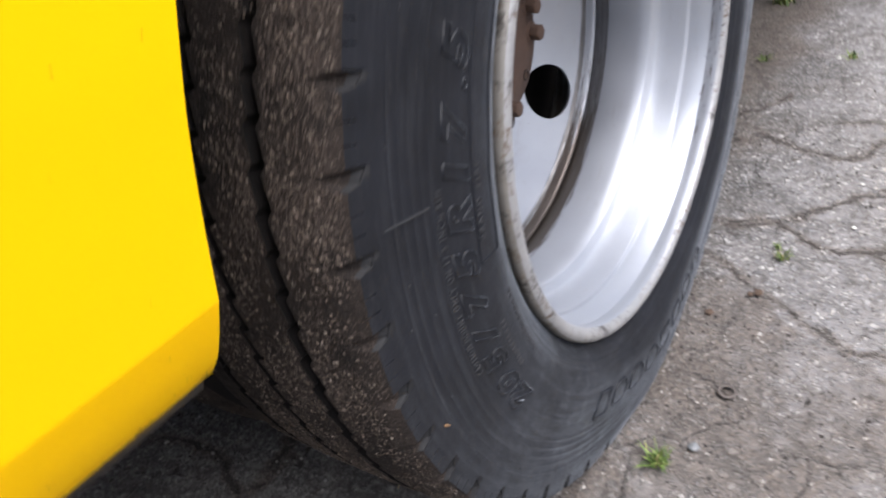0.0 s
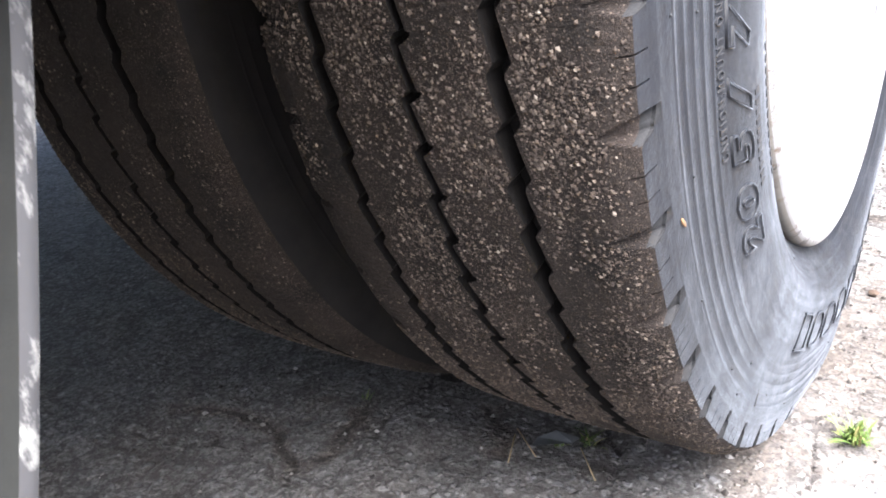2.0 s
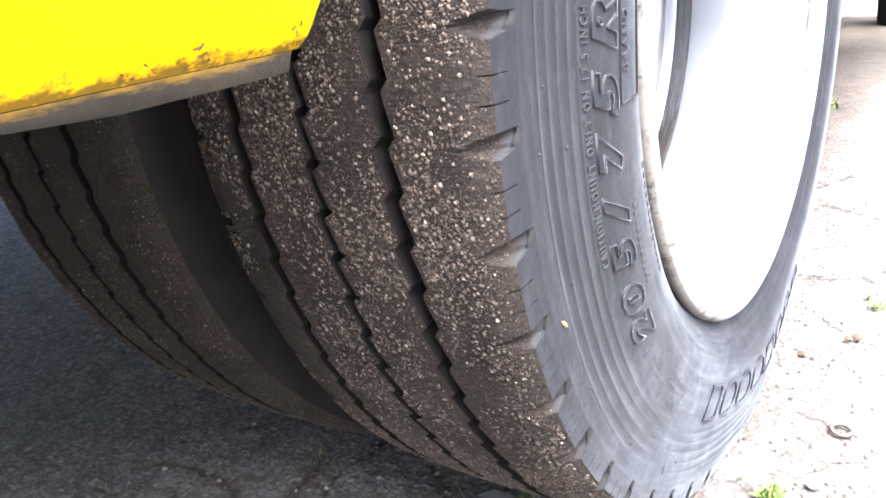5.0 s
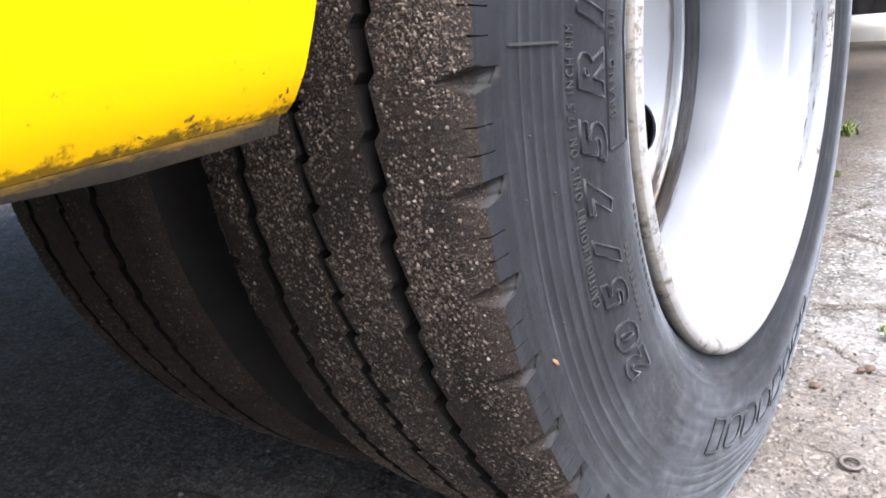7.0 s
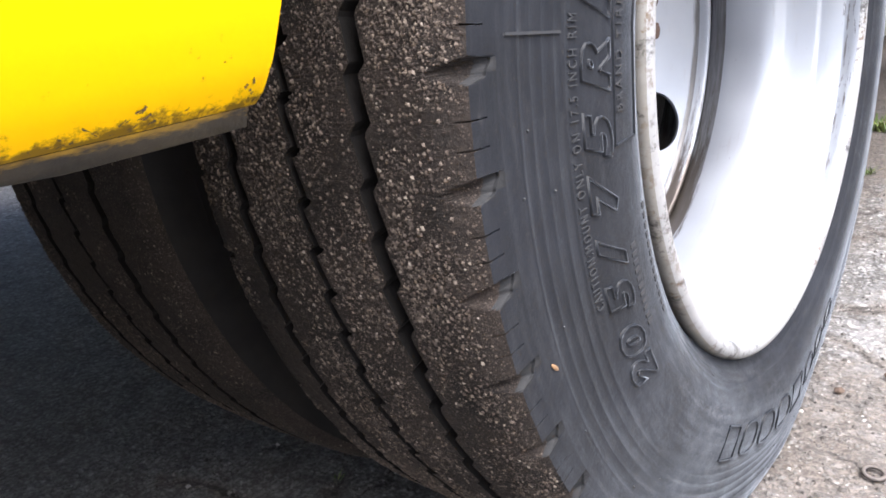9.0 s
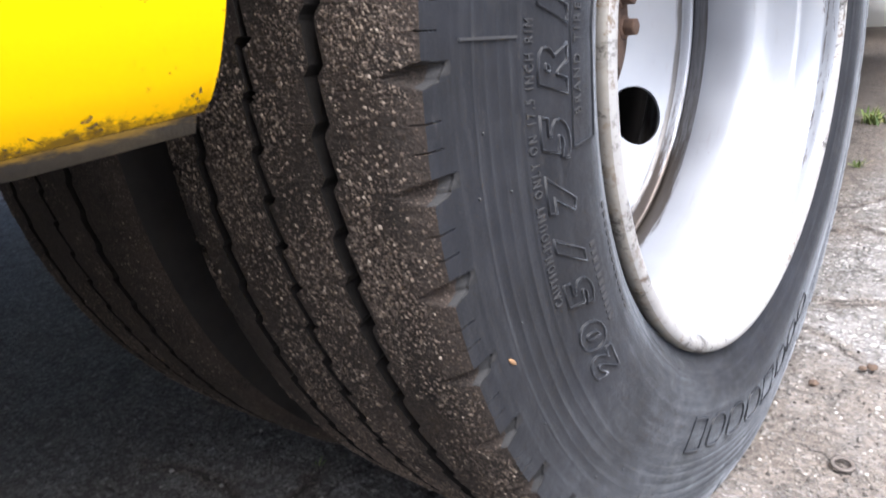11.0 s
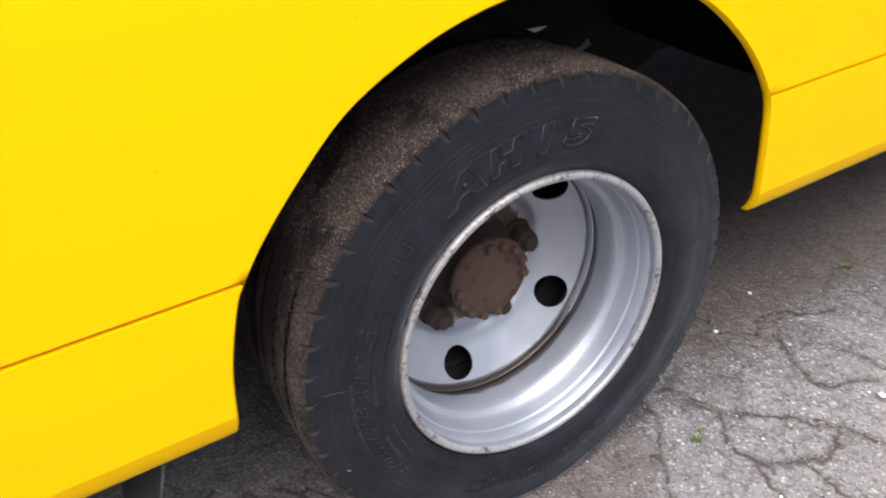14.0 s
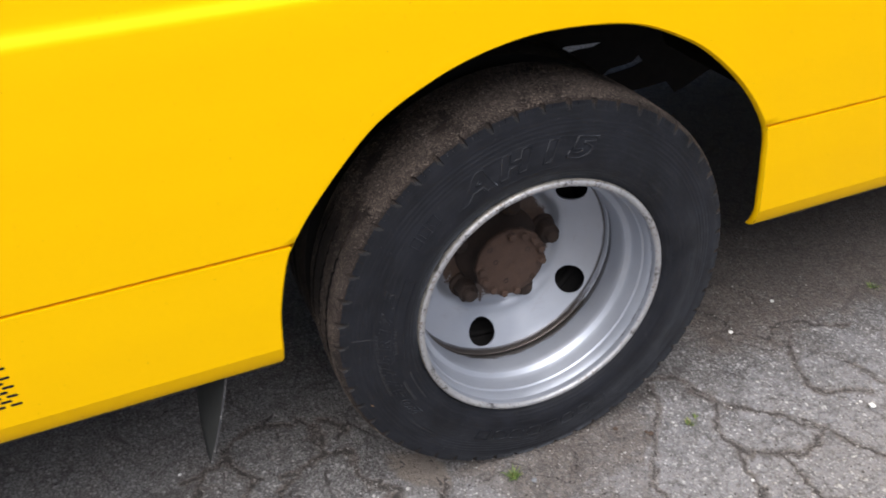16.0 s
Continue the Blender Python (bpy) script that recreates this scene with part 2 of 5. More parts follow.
    col = mix(nt, ramp(nt, bleed, [(0.70, 0.0), (0.76, 1.0)]), col, mix(nt, noise_of(nt, v, 90, 4), (0.035, 0.020, 0.014), (0.10, 0.06, 0.042)))
    put(nt, b.inputs["Base Color"], col)
    put(nt, b.inputs["Metallic"], ramp(nt, bleed, [(0.70, 0.62), (0.76, 0.0)]))
    put(nt, b.inputs["Roughness"], ramp(nt, n1, [(0.3, 0.36), (0.7, 0.52)]))
    bump(nt, b, noise_of(nt, v, 260, 3), 0.10, 0.0006)
    return m


def spotted(name, a, c):
    """Bare bright metal with brown rust spots."""
    m, nt, b = shader(name)
    v = coords(nt)
    col = mix(nt, noise_of(nt, v, 60, 5, 0.6), a, c)
    spots = ramp(nt, noise_of(nt, v, 150, 5, 0.7), [(0.54, 0.0), (0.64, 0.85)])
    some = ramp(nt, noise_of(nt, v, 16, 3, 0.6), [(0.36, 0.0), (0.58, 1.0)])
    col = mix(nt, maths(nt, "MULTIPLY", spots, some), col, (0.13, 0.085, 0.050))
    grime = ramp(nt, noise_of(nt, v, 34, 7, 0.78), [(0.54, 0.0), (0.62, 0.85)])
    col = mix(nt, grime, col, (0.030, 0.026, 0.023))
    put(nt, b.inputs["Base Color"], col)
    b.inputs["Metallic"].default_value = 0.4
    b.inputs["Roughness"].default_value = 0.42
    bump(nt, b, noise_of(nt, v, 200, 4), 0.25, 0.0008)
    return m


def rust(name, a, c, rough=0.88):
    m, nt, b = shader(name)
    v = coords(nt)
    col = mix(nt, noise_of(nt, v, 45, 7, 0.7), a, c)
    pit = ramp(nt, noise_of(nt, v, 300, 4, 0.7), [(0.56, 0.0), (0.72, 0.8)])
    col = mix(nt, pit, col, (a[0] * 0.35, a[1] * 0.35, a[2] * 0.35))
    put(nt, b.inputs["Base Color"], col)
    b.inputs["Roughness"].default_value = rough
    bump(nt, b, noise_of(nt, v, 240, 6, 0.7), 0.6, 0.0015)
    return m


def plain(name, a, c, rough=0.7, scale=40.0, relief=0.2, gloss=0.5):
    m, nt, b = shader(name)
    v = coords(nt)
    n = noise_of(nt, v, scale, 6, 0.65)
    put(nt, b.inputs["Base Color"], mix(nt, n, a, c))
    b.inputs["Roughness"].default_value = rough
    b.inputs["Specular IOR Level"].default_value = gloss
    bump(nt, b, n, relief, 0.002)
    return m


def scuffed_edge():
    m, nt, b = shader("scuffed_rubber_edge")
    v = coords(nt)
    marks = ramp(nt, noise_of(nt, coords(nt, (1, 1, 0.35)), 130, 5, 0.7), [(0.54, 0.0), (0.66, 1.0)])
    put(nt, b.inputs["Base Color"], mix(nt, marks, mix(nt, noise_of(nt, v, 40), (0.022, 0.022, 0.025), (0.070, 0.070, 0.074)), (0.27, 0.27, 0.26)))
    b.inputs["Roughness"].default_value = 0.7
    return m


def asphalt():
    m, nt, b = shader("worn_asphalt")
    v = coords(nt)
    warp = add_node(nt, "ShaderNodeTexNoise", Scale=90.0, Detail=4.0, Roughness=0.7)
    put(nt, warp.inputs["Vector"], v)
    shift = add_node(nt, "ShaderNodeVectorMath", operation="MULTIPLY_ADD")
    put(nt, shift.inputs[0], warp.outputs["Color"])
    shift.inputs[1].default_value = (0.006, 0.006, 0.006)
    put(nt, shift.inputs[2], v)
    w = shift.outputs[0]
    big, mid, rough = noise_of(nt, v, 2.2, 5, 0.6), noise_of(nt, v, 24, 9, 0.78), noise_of(nt, v, 210, 6, 0.75)
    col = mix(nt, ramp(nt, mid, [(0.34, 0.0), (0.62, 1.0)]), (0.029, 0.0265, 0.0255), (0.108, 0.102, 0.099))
    warm = ramp(nt, noise_of(nt, v, 5.5, 7, 0.72), [(0.48, 0.0), (0.66, 0.65)])
    col = mix(nt, warm, col, (0.098, 0.077, 0.064))
    # paler weathered slabs beside the bus, leaving its shade painted dark beneath
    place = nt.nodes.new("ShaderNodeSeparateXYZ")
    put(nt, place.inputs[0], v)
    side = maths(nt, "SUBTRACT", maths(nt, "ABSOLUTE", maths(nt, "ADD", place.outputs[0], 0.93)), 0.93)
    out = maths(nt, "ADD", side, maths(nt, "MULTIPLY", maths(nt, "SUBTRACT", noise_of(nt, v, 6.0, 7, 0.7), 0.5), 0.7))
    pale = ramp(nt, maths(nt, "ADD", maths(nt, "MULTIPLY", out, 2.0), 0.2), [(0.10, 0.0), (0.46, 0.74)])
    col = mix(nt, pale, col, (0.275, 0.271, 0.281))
    col = mix(nt, ramp(nt, rough, [(0.44, 0.0), (0.62, 0.60)]), col, (0.33, 0.32, 0.31))
    # stones fade out under the bus, more of the shade painted there
    shade_fade = ramp(nt, maths(nt, "ADD", maths(nt, "MULTIPLY", out, 1.6), 0.5), [(0.15, 0.30), (0.60, 1.0)])
    heights = []
    for scale, part_of, strength, tones in ((95.0, 0.50, 0.9, ((0.15, 0.148, 0.15), (0.31, 0.31, 0.32), (0.47, 0.46, 0.45), (0.66, 0.64, 0.61))),
                                            (190.0, 0.38, 0.95, ((0.11, 0.108, 0.11), (0.30, 0.305, 0.32), (0.46, 0.44, 0.415), (0.72, 0.71, 0.69)))):
        vor = add_node(nt, "ShaderNodeTexVoronoi", Scale=scale)
        put(nt, vor.inputs["Vector"], w)
        sep = add_node(nt, "ShaderNodeSeparateColor")
        put(nt, sep.inputs[0], vor.outputs["Color"])
        tone = ramp(nt, sep.outputs[0], [(0.0, tones[0]), (0.45, tones[1]), (0.8, tones[2]), (1.0, tones[3])])
        shape = ramp(nt, vor.outputs["Distance"], [(0.28, strength), (0.46, 0.0)])
        pick = ramp(nt, sep.outputs[1], [(part_of - 0.05, 0.0), (part_of + 0.05, 1.0)])
        sel = add_node(nt, "ShaderNodeMath", operation="MULTIPLY")
        put(nt, sel.inputs[0], shape)
        put(nt, sel.inputs[1], pick)
        col = mix(nt, maths(nt, "MULTIPLY", sel.outputs[0], shade_fade), col, tone)
        heights.append(sel.outputs[0])
    pits = ramp(nt, noise_of(nt, v, 75, 7, 0.8), [(0.39, 0.70), (0.48, 0.0)])
    col = mix(nt, pits, col, (0.058, 0.051, 0.046))
    col = mix(nt, ramp(nt, big, [(0.45, 0.0), (0.75, 0.25)]), col, (0.20, 0.185, 0.17))
    # shade in front of the kerb, put into the ground colour
    kerb_shade = maths(nt, "ADD", place.outputs[1], maths(nt, "MULTIPLY", maths(nt, "SUBTRACT", noise_of(nt, v, 3.0, 6, 0.7), 0.5), 0.9))
    col = mix(nt, ramp(nt, maths(nt, "MULTIPLY", kerb_shade, 0.25), [(0.42, 0.0), (0.58, 0.92)]), col, (0.020, 0.019, 0.020))
    # brown earth, carrying the painted shade under the rear skirt too
    soil = add_node(nt, "ShaderNodeAttribute", attribute="soil")
    earth = mix(nt, ramp(nt, rough, [(0.36, 0.0), (0.64, 1.0)]), (0.036, 0.027, 0.021), (0.172, 0.138, 0.113))
    spread = maths(nt, "ADD", soil.outputs["Fac"], maths(nt, "MULTIPLY", maths(nt, "SUBTRACT", noise_of(nt, v, 34, 8, 0.75), 0.5), 1.3))
    col = mix(nt, ramp(nt, spread, [(0.28, 0.0), (0.76, 0.74)]), col, earth)
    # a smooth cake of dried mud
    cake = add_node(nt, "ShaderNodeAttribute", attribute="mud")
    clay = mix(nt, noise_of(nt, v, 60, 6, 0.7), (0.125, 0.103, 0.084), (0.215, 0.182, 0.152))
    col = mix(nt, maths(nt, "MULTIPLY", cake.outputs["Fac"], 0.88), col, clay)
    # hairline crazing
    fine = None
    for scale, width in ((10.0, 0.045), (27.0, 0.06)):
        e = add_node(nt, "ShaderNodeTexVoronoi", Scale=scale, feature="DISTANCE_TO_EDGE")
        bent = add_node(nt, "ShaderNodeVectorMath", operation="MULTIPLY_ADD")
        bend = add_node(nt, "ShaderNodeTexNoise", Scale=30.0, Detail=6.0, Roughness=0.7)
        put(nt, bend.inputs["Vector"], v)
        put(nt, bent.inputs[0], bend.outputs["Color"])
        bent.inputs[1].default_value = (0.07, 0.07, 0.0)
        put(nt, bent.inputs[2], v)
        put(nt, e.inputs["Vector"], bent.outputs[0])
        line = ramp(nt, e.outputs["Distance"], [(0.0, 0.62), (width, 0.0)])
        some = ramp(nt, noise_of(nt, v, 7.0 if scale < 20 else 11.0, 4, 0.6), [(0.40, 0.0), (0.54, 1.0)])
        both = add_node(nt, "ShaderNodeMath", operation="MULTIPLY")
        put(nt, both.inputs[0], line)
        put(nt, both.inputs[1], some)
        col = mix(nt, both.outputs[0], col, (0.045, 0.040, 0.036))
        if fine is None:
            fine = both.outputs[0]
    att = add_node(nt, "ShaderNodeAttribute", attribute="crack")
    crumbs = noise_of(nt, v, 130, 5, 0.8)
    sharp = maths(nt, "ADD", att.outputs["Fac"], maths(nt, "MULTIPLY", maths(nt, "SUBTRACT", crumbs, 0.5), 1.9))
    col = mix(nt, ramp(nt, sharp, [(0.40, 0.0), (0.60, 0.92)]), col, (0.034, 0.029, 0.026))
    put(nt, b.inputs["Base Color"], col)
    b.inputs["Roughness"].default_value = 0.78
    b.inputs["Specular IOR Level"].default_value = 0.5
    # fine dust, palest at a low angle, left out of the painted shade
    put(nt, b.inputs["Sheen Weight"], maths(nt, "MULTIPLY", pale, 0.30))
    b.inputs["Sheen Roughness"].default_value = 0.34
    b.inputs["Sheen Tint"].default_value = (1.0, 0.97, 0.94, 1)
    total = heights[0]
    for other in (heights[1], mid, rough):
        s = add_node(nt, "ShaderNodeMath", operation="ADD")
        put(nt, s.inputs[0], total)
        put(nt, s.inputs[1], other)
        total = s.outputs[0]
    s = add_node(nt, "ShaderNodeMath", operation="SUBTRACT")
    put(nt, s.inputs[0], total)
    put(nt, s.inputs[1], fine)
    bump(nt, b, s.outputs[0], 0.9, 0.0028)
    return m


def leaf_green():
    m, nt, b = shader("weed_leaf")
    g = nt.nodes.new("ShaderNodeNewGeometry")
    col = ramp(nt, g.outputs["Random Per Island"], [(0.0, (0.055, 0.095, 0.022)), (0.6, (0.12, 0.19, 0.042)), (0.86, (0.22, 0.26, 0.075)), (1.0, (0.38, 0.31, 0.16))])
    put(nt, b.inputs["Base Color"], col)
    b.inputs["Roughness"].default_value = 0.6
    b.inputs["Subsurface Weight"].default_value = 0.0
    return m


YELLOW, SILL = yellow_paint(), dirty_sill()
SIDEWALL, TREAD, GRIT = sidewall_rubber(), tread_rubber(), grit_stone()
SILVER = silver_paint()
LIP = spotted("worn_rim_edge", (0.27, 0.275, 0.285), (0.46, 0.465, 0.475))
LIP_OUT = spotted("rusty_outer_rim_edge", (0.15, 0.14, 0.125), (0.32, 0.31, 0.29))
RUST = rust("rusty_hub", (0.036, 0.020, 0.014), (0.088, 0.051, 0.035))
RUST_DARK = rust("dark_rusty_steel", (0.015, 0.0095, 0.007), (0.046, 0.028, 0.020))
RAISED = plain("scuffed_raised_rubber", (0.014, 0.015, 0.018), (0.036, 0.037, 0.041), 0.55, 120)
CLOD = plain("brown_earth", (0.045, 0.030, 0.022), (0.11, 0.075, 0.055), 0.95, 200)
BLACK = plain("black_underbody_and_shade", (0.008, 0.008, 0.009), (0.024, 0.022, 0.021), 0.85, 40, 0.2, 0.15)
FLAP = plain("mudflap_rubber", (0.024, 0.026, 0.025), (0.050, 0.052, 0.049), 0.75, 60, 0.2, 0.3)
GROOVE = groove_rubber()
FLAP_EDGE = scuffed_edge()
ASPHALT, LEAF = asphalt(), leaf_green()
KERB = plain("white_painted_kerb", (0.70, 0.70, 0.69), (0.82, 0.82, 0.81), 0.8, 12)
DARKWALL = plain("dark_wall_render", (0.020, 0.019, 0.022), (0.045, 0.043, 0.047), 0.9, 6)
NOTCH = plain("dusty_notch_rubber", (0.0072, 0.0076, 0.0088), (0.0205, 0.0208, 0.0226), 0.7, 160, 0.4, 0.3)
STEEL = rust("weathered_steel", (0.055, 0.046, 0.042), (0.14, 0.12, 0.11), 0.6)
SCRAP = plain("grey_plastic_scrap", (0.10, 0.11, 0.12), (0.26, 0.27, 0.28), 0.5, 60)
WHITE = plain("white_stone", (0.60, 0.60, 0.58), (0.80, 0.80, 0.77), 0.7, 90)
STRAW = plain("dry_straw", (0.30, 0.22, 0.12), (0.46, 0.36, 0.22), 0.8, 90)
ORANGE = plain("orange_clay", (0.16, 0.09, 0.045), (0.26, 0.155, 0.08), 0.9, 200)
SEAM_SHADE = plain("shaded_seam_yellow", (0.68, 0.37, 0.012), (0.82, 0.46, 0.012), 0.8, 60)
CRUMB = grit_stone("loose_crumbs", [(0.0, (0.035, 0.030, 0.027)), (0.4, (0.095, 0.086, 0.080)), (0.85, (0.20, 0.19, 0.178)), (1.0, (0.42, 0.40, 0.375))])
SCUFF = plain("scraped_bare_spot", (0.03, 0.022, 0.012), (0.16, 0.10, 0.03), 0.85, 250)

# ---------------------------------------------------------------- mesh helpers


def mesh_object(name, verts, faces, mats, parent=None, label="", smooth=True, slots=None):
    me = bpy.data.meshes.new(name)
    me.from_pydata([tuple(map(float, v)) for v in verts], [], [tuple(map(int, f)) for f in faces])
    for m in mats if isinstance(mats, (list, tuple)) else [mats]:
        me.materials.append(m)
    if slots is not None:
        me.polygons.foreach_set("material_index", np.asarray(slots, dtype=np.int32))
    me.polygons.foreach_set("use_smooth", np.full(len(me.polygons), smooth))
    me.update()
    ob = new(name, me)
    if parent is not None:
        ob.parent = parent
    if label:
        ob["label"] = label
    return ob


def part(name, bm, mat, parent, label="", smooth=True):
    bmesh.ops.recalc_face_normals(bm, faces=bm.faces)
    me = bpy.data.meshes.new(name)
    bm.to_mesh(me)
    bm.free()
    me.materials.append(mat)
    me.polygons.foreach_set("use_smooth", np.full(len(me.polygons), smooth))
    ob = new(name, me)
    if parent is not None:
        ob.parent = parent
    if label:
        ob["label"] = label
    return ob


def lathe(profile, steps, closed=False):
    """Verts and faces of a profile of (x, r) turned round the x axis."""
    a = np.linspace(0, 2 * np.pi, steps, endpoint=False)
    p = np.array(profile)
    n = len(p)
    v = np.stack([np.repeat(p[None, :, 0], steps, 0), np.cos(a)[:, None] * p[None, :, 1], np.sin(a)[:, None] * p[None, :, 1]], -1).reshape(-1, 3)
    f = []
    for i in range(steps):
        j = (i + 1) % steps
        for k in range(n if closed else n - 1):
            k2 = (k + 1) % n
            f.append((i * n + k, i * n + k2, j * n + k2, j * n + k))
    return v, f


def prism(points, x0, x1, bevel=0.0):
    """A bmesh of a polygon of (y, z) points drawn out from x0 to x1."""
    bm = bmesh.new()
    lo = [bm.verts.new((x0, y, z)) for y, z in points]
    face = bm.faces.new(lo)
    out = bmesh.ops.extrude_face_region(bm, geom=[face])
    bmesh.ops.translate(bm, vec=(x1 - x0, 0, 0), verts=[g for g in out["geom"] if isinstance(g, bmesh.types.BMVert)])
    if bevel:
        bmesh.ops.bevel(bm, geom=bm.edges[:], offset=bevel, segments=2, affect="EDGES", profile=0.5)
    return bm


def slab(size, at, bevel=0.003):
    bm = bmesh.new()
    bmesh.ops.create_cube(bm, size=1, matrix=Matrix.Translation(at) @ Matrix.Diagonal((*size, 1)))
    if bevel:
        bmesh.ops.bevel(bm, geom=bm.edges[:], offset=bevel, segments=2, affect="EDGES", profile=0.5)
    return bm


def hexagon(radius, x0, x1, y, z, turn=0.0, bevel=0.0012):
    pts = [(y + radius * math.cos(turn + k * math.pi / 3), z + radius * math.sin(turn + k * math.pi / 3)) for k in range(6)]
    return prism(pts, x0, x1, bevel)


def smooth01(a, b, x):
    u = np.clip((x - a) / (b - a), 0, 1)
    return u * u * (3 - 2 * u)


# ---------------------------------------------------------------- ground
AXLE = 0.3665


def axis_steps(lo, hi, step, far):
    mid = list(np.arange(lo, hi, step))
    up, dn, s = [hi], [lo - step], step
    while up[-1] < far:
        s *= 1.35
        up.append(up[-1] + s)
        dn.append(dn[-1] - s)
    return np.array(dn[::-1] + mid + up)


def seg_distance(px, py, line):
    best = np.full(px.shape, 9.0)
    for (ax, ay), (bx, by) in zip(line[:-1], line[1:]):
        dx, dy = bx - ax, by - ay
        u = np.clip(((px - ax) * dx + (py - ay) * dy) / (dx * dx + dy * dy), 0, 1)
        best = np.minimum(best, np.hypot(px - ax - u * dx, py - ay - u * dy))
    return best


def value_noise(x, y, scale, seed):
    g = np.random.default_rng(seed).random((97, 97))
    u, v = x * scale + 40.3, y * scale + 40.7
    i, j = np.floor(u).astype(int), np.floor(v).astype(int)
    fu, fv = u - i, v - j
    fu, fv = fu * fu * (3 - 2 * fu), fv * fv * (3 - 2 * fv)
    q = lambda a, b: g[a % 97, b % 97]
    return (q(i, j) * (1 - fu) + q(i + 1, j) * fu) * (1 - fv) + (q(i, j + 1) * (1 - fu) + q(i + 1, j + 1) * fu) * fv


# open cracks between the slabs of old asphalt
CRACKS = [
    [(-0.021, 0.362), (0.040, 0.392), (0.094, 0.448), (0.136, 0.490), (0.178, 0.527), (0.199, 0.544), (0.238, 0.556), (0.281, 0.588), (0.320, 0.607), (0.40, 0.65)],
    [(0.022, 0.393), (0.072, 0.374), (0.100, 0.344), (0.151, 0.341), (0.186, 0.368), (0.211, 0.420), (0.228, 0.460), (0.206, 0.508), (0.190, 0.535)],
    [(0.217, 0.425), (0.258, 0.412), (0.303, 0.411), (0.357, 0.417)],
    [(0.164, 0.346), (0.199, 0.337), (0.252, 0.322), (0.296, 0.306), (0.355, 0.304)],
    [(-0.206, 0.562), (-0.160, 0.575), (-0.121, 0.568), (-0.080, 0.630), (-0.108, 0.667), (-0.099, 0.711), (-0.035, 0.819)],
    [(-0.054, 0.663), (0.012, 0.621), (0.061, 0.599), (0.098, 0.595), (0.125, 0.661), (0.147, 0.700)],
    [(0.060, 0.724), (0.096, 0.736), (0.147, 0.741), (0.21, 0.73)],
    [(-0.065, 0.298), (-0.001, 0.276), (0.049, 0.234), (0.132, 0.171), (0.181, 0.149), (0.239, 0.152), (0.277, 0.172), (0.312, 0.188)],
    [(-0.080, 0.308), (-0.053, 0.362), (-0.003, 0.383), (0.022, 0.393)],
]
SHADED_CRACKS = [
    [(-0.203, -0.680), (-0.213, -0.645), (-0.222, -0.610), (-0.229, -0.587), (-0.262, -0.586), (-0.282, -0.565), (-0.294, -0.519), (-0.280, -0.455)],
    [(-0.250, -0.585), (-0.215, -0.585), (-0.181, -0.562), (-0.153, -0.534)],
    [(-0.143, -0.490), (-0.141, -0.457), (-0.153, -0.420), (-0.178, -0.400), (-0.216, -0.407), (-0.243, -0.410)],
    [(-0.109, -0.510), (-0.123, -0.485), (-0.127, -0.461)],
    [(-0.043, -0.330), (-0.023, -0.303), (0.017, -0.296), (0.054, -0.277), (0.061, -0.235), (0.068, -0.194)],
    [(-0.005, -0.208), (0.022, -0.214), (0.048, -0.232)],
    [(0.081, -0.276), (0.042, -0.315), (0.029, -0.354)],
    [(-0.472, -0.278), (-0.42, -0.259), (-0.362, -0.266), (-0.316, -0.284)],
    [(-0.319, -0.202), (-0.306, -0.231), (-0.304, -0.278)],
    [(-0.209, -0.159), (-0.183, -0.195)],
    [(-0.297, -0.495), (-0.280, -0.458), (-0.275, -0.412), (-0.232, -0.397), (-0.192, -0.393)],
    [(-0.169, -0.397), (-0.167, -0.359), (-0.129, -0.348), (-0.083, -0.351), (-0.043, -0.330)],
    [(-0.118, -0.495), (-0.103, -0.509), (-0.079, -0.504)],
    [(-0.152, -0.546), (-0.121, -0.573), (-0.103, -0.580), (-0.072, -0.572)],
    [(-0.206, -0.633), (-0.179, -0.647), (-0.149, -0.659)],
    [(-0.012, -0.302), (-0.002, -0.327), (0.011, -0.359), (0.021, -0.378)],
    [(-0.262, -0.386), (-0.251, -0.359), (-0.215, -0.339)],
]


def scatter_gravel(xs, ys, Z, weight):
    """Loose crumbs and grit, thickest along cracks and on the earth."""
    g = np.random.default_rng(77)
    n = 60000
    x, y = -0.50 + 1.05 * g.random(n), -0.68 + 1.55 * g.random(n)
    i, j = np.clip(np.searchsorted(xs, x), 1, len(xs) - 1), np.clip(np.searchsorted(ys, y), 1, len(ys) - 1)
    pick = g.random(n) < weight[i, j]
    x, y, i, j = x[pick], y[pick], i[pick], j[pick]
    m = len(x)
    size = 0.0006 + 0.0026 * g.random(m) ** 4
    base = np.array([(1, 0, 0), (-1, 0, 0), (0, 1, 0), (0, -1, 0), (0, 0, 1), (0, 0, -1)], float)
    tri = np.array([(0, 2, 4), (2, 1, 4), (1, 3, 4), (3, 0, 4), (2, 0, 5), (1, 2, 5), (3, 1, 5), (0, 3, 5)])
    P = base[None] * size[:, None, None] * (0.55 + 0.8 * g.random((m, 6, 1)))
    spin = g.random(m) * np.pi
    c, q = np.cos(spin)[:, None], np.sin(spin)[:, None]
    a, b = P[:, :, 0] * c - P[:, :, 1] * q, P[:, :, 0] * q + P[:, :, 1] * c
    P = np.stack([a + x[:, None], b + y[:, None], 0.75 * P[:, :, 2] + (Z[i, j] + 0.25 * size)[:, None]], -1)
    ob = mesh_object("gravel", P.reshape(-1, 3), (tri[None] + 6 * np.arange(m)[:, None, None]).reshape(-1, 3), CRUMB, smooth=False)
    tagged(ob, "loose grit and crumbs of stone on the asphalt", "gravel", kind="stuff")


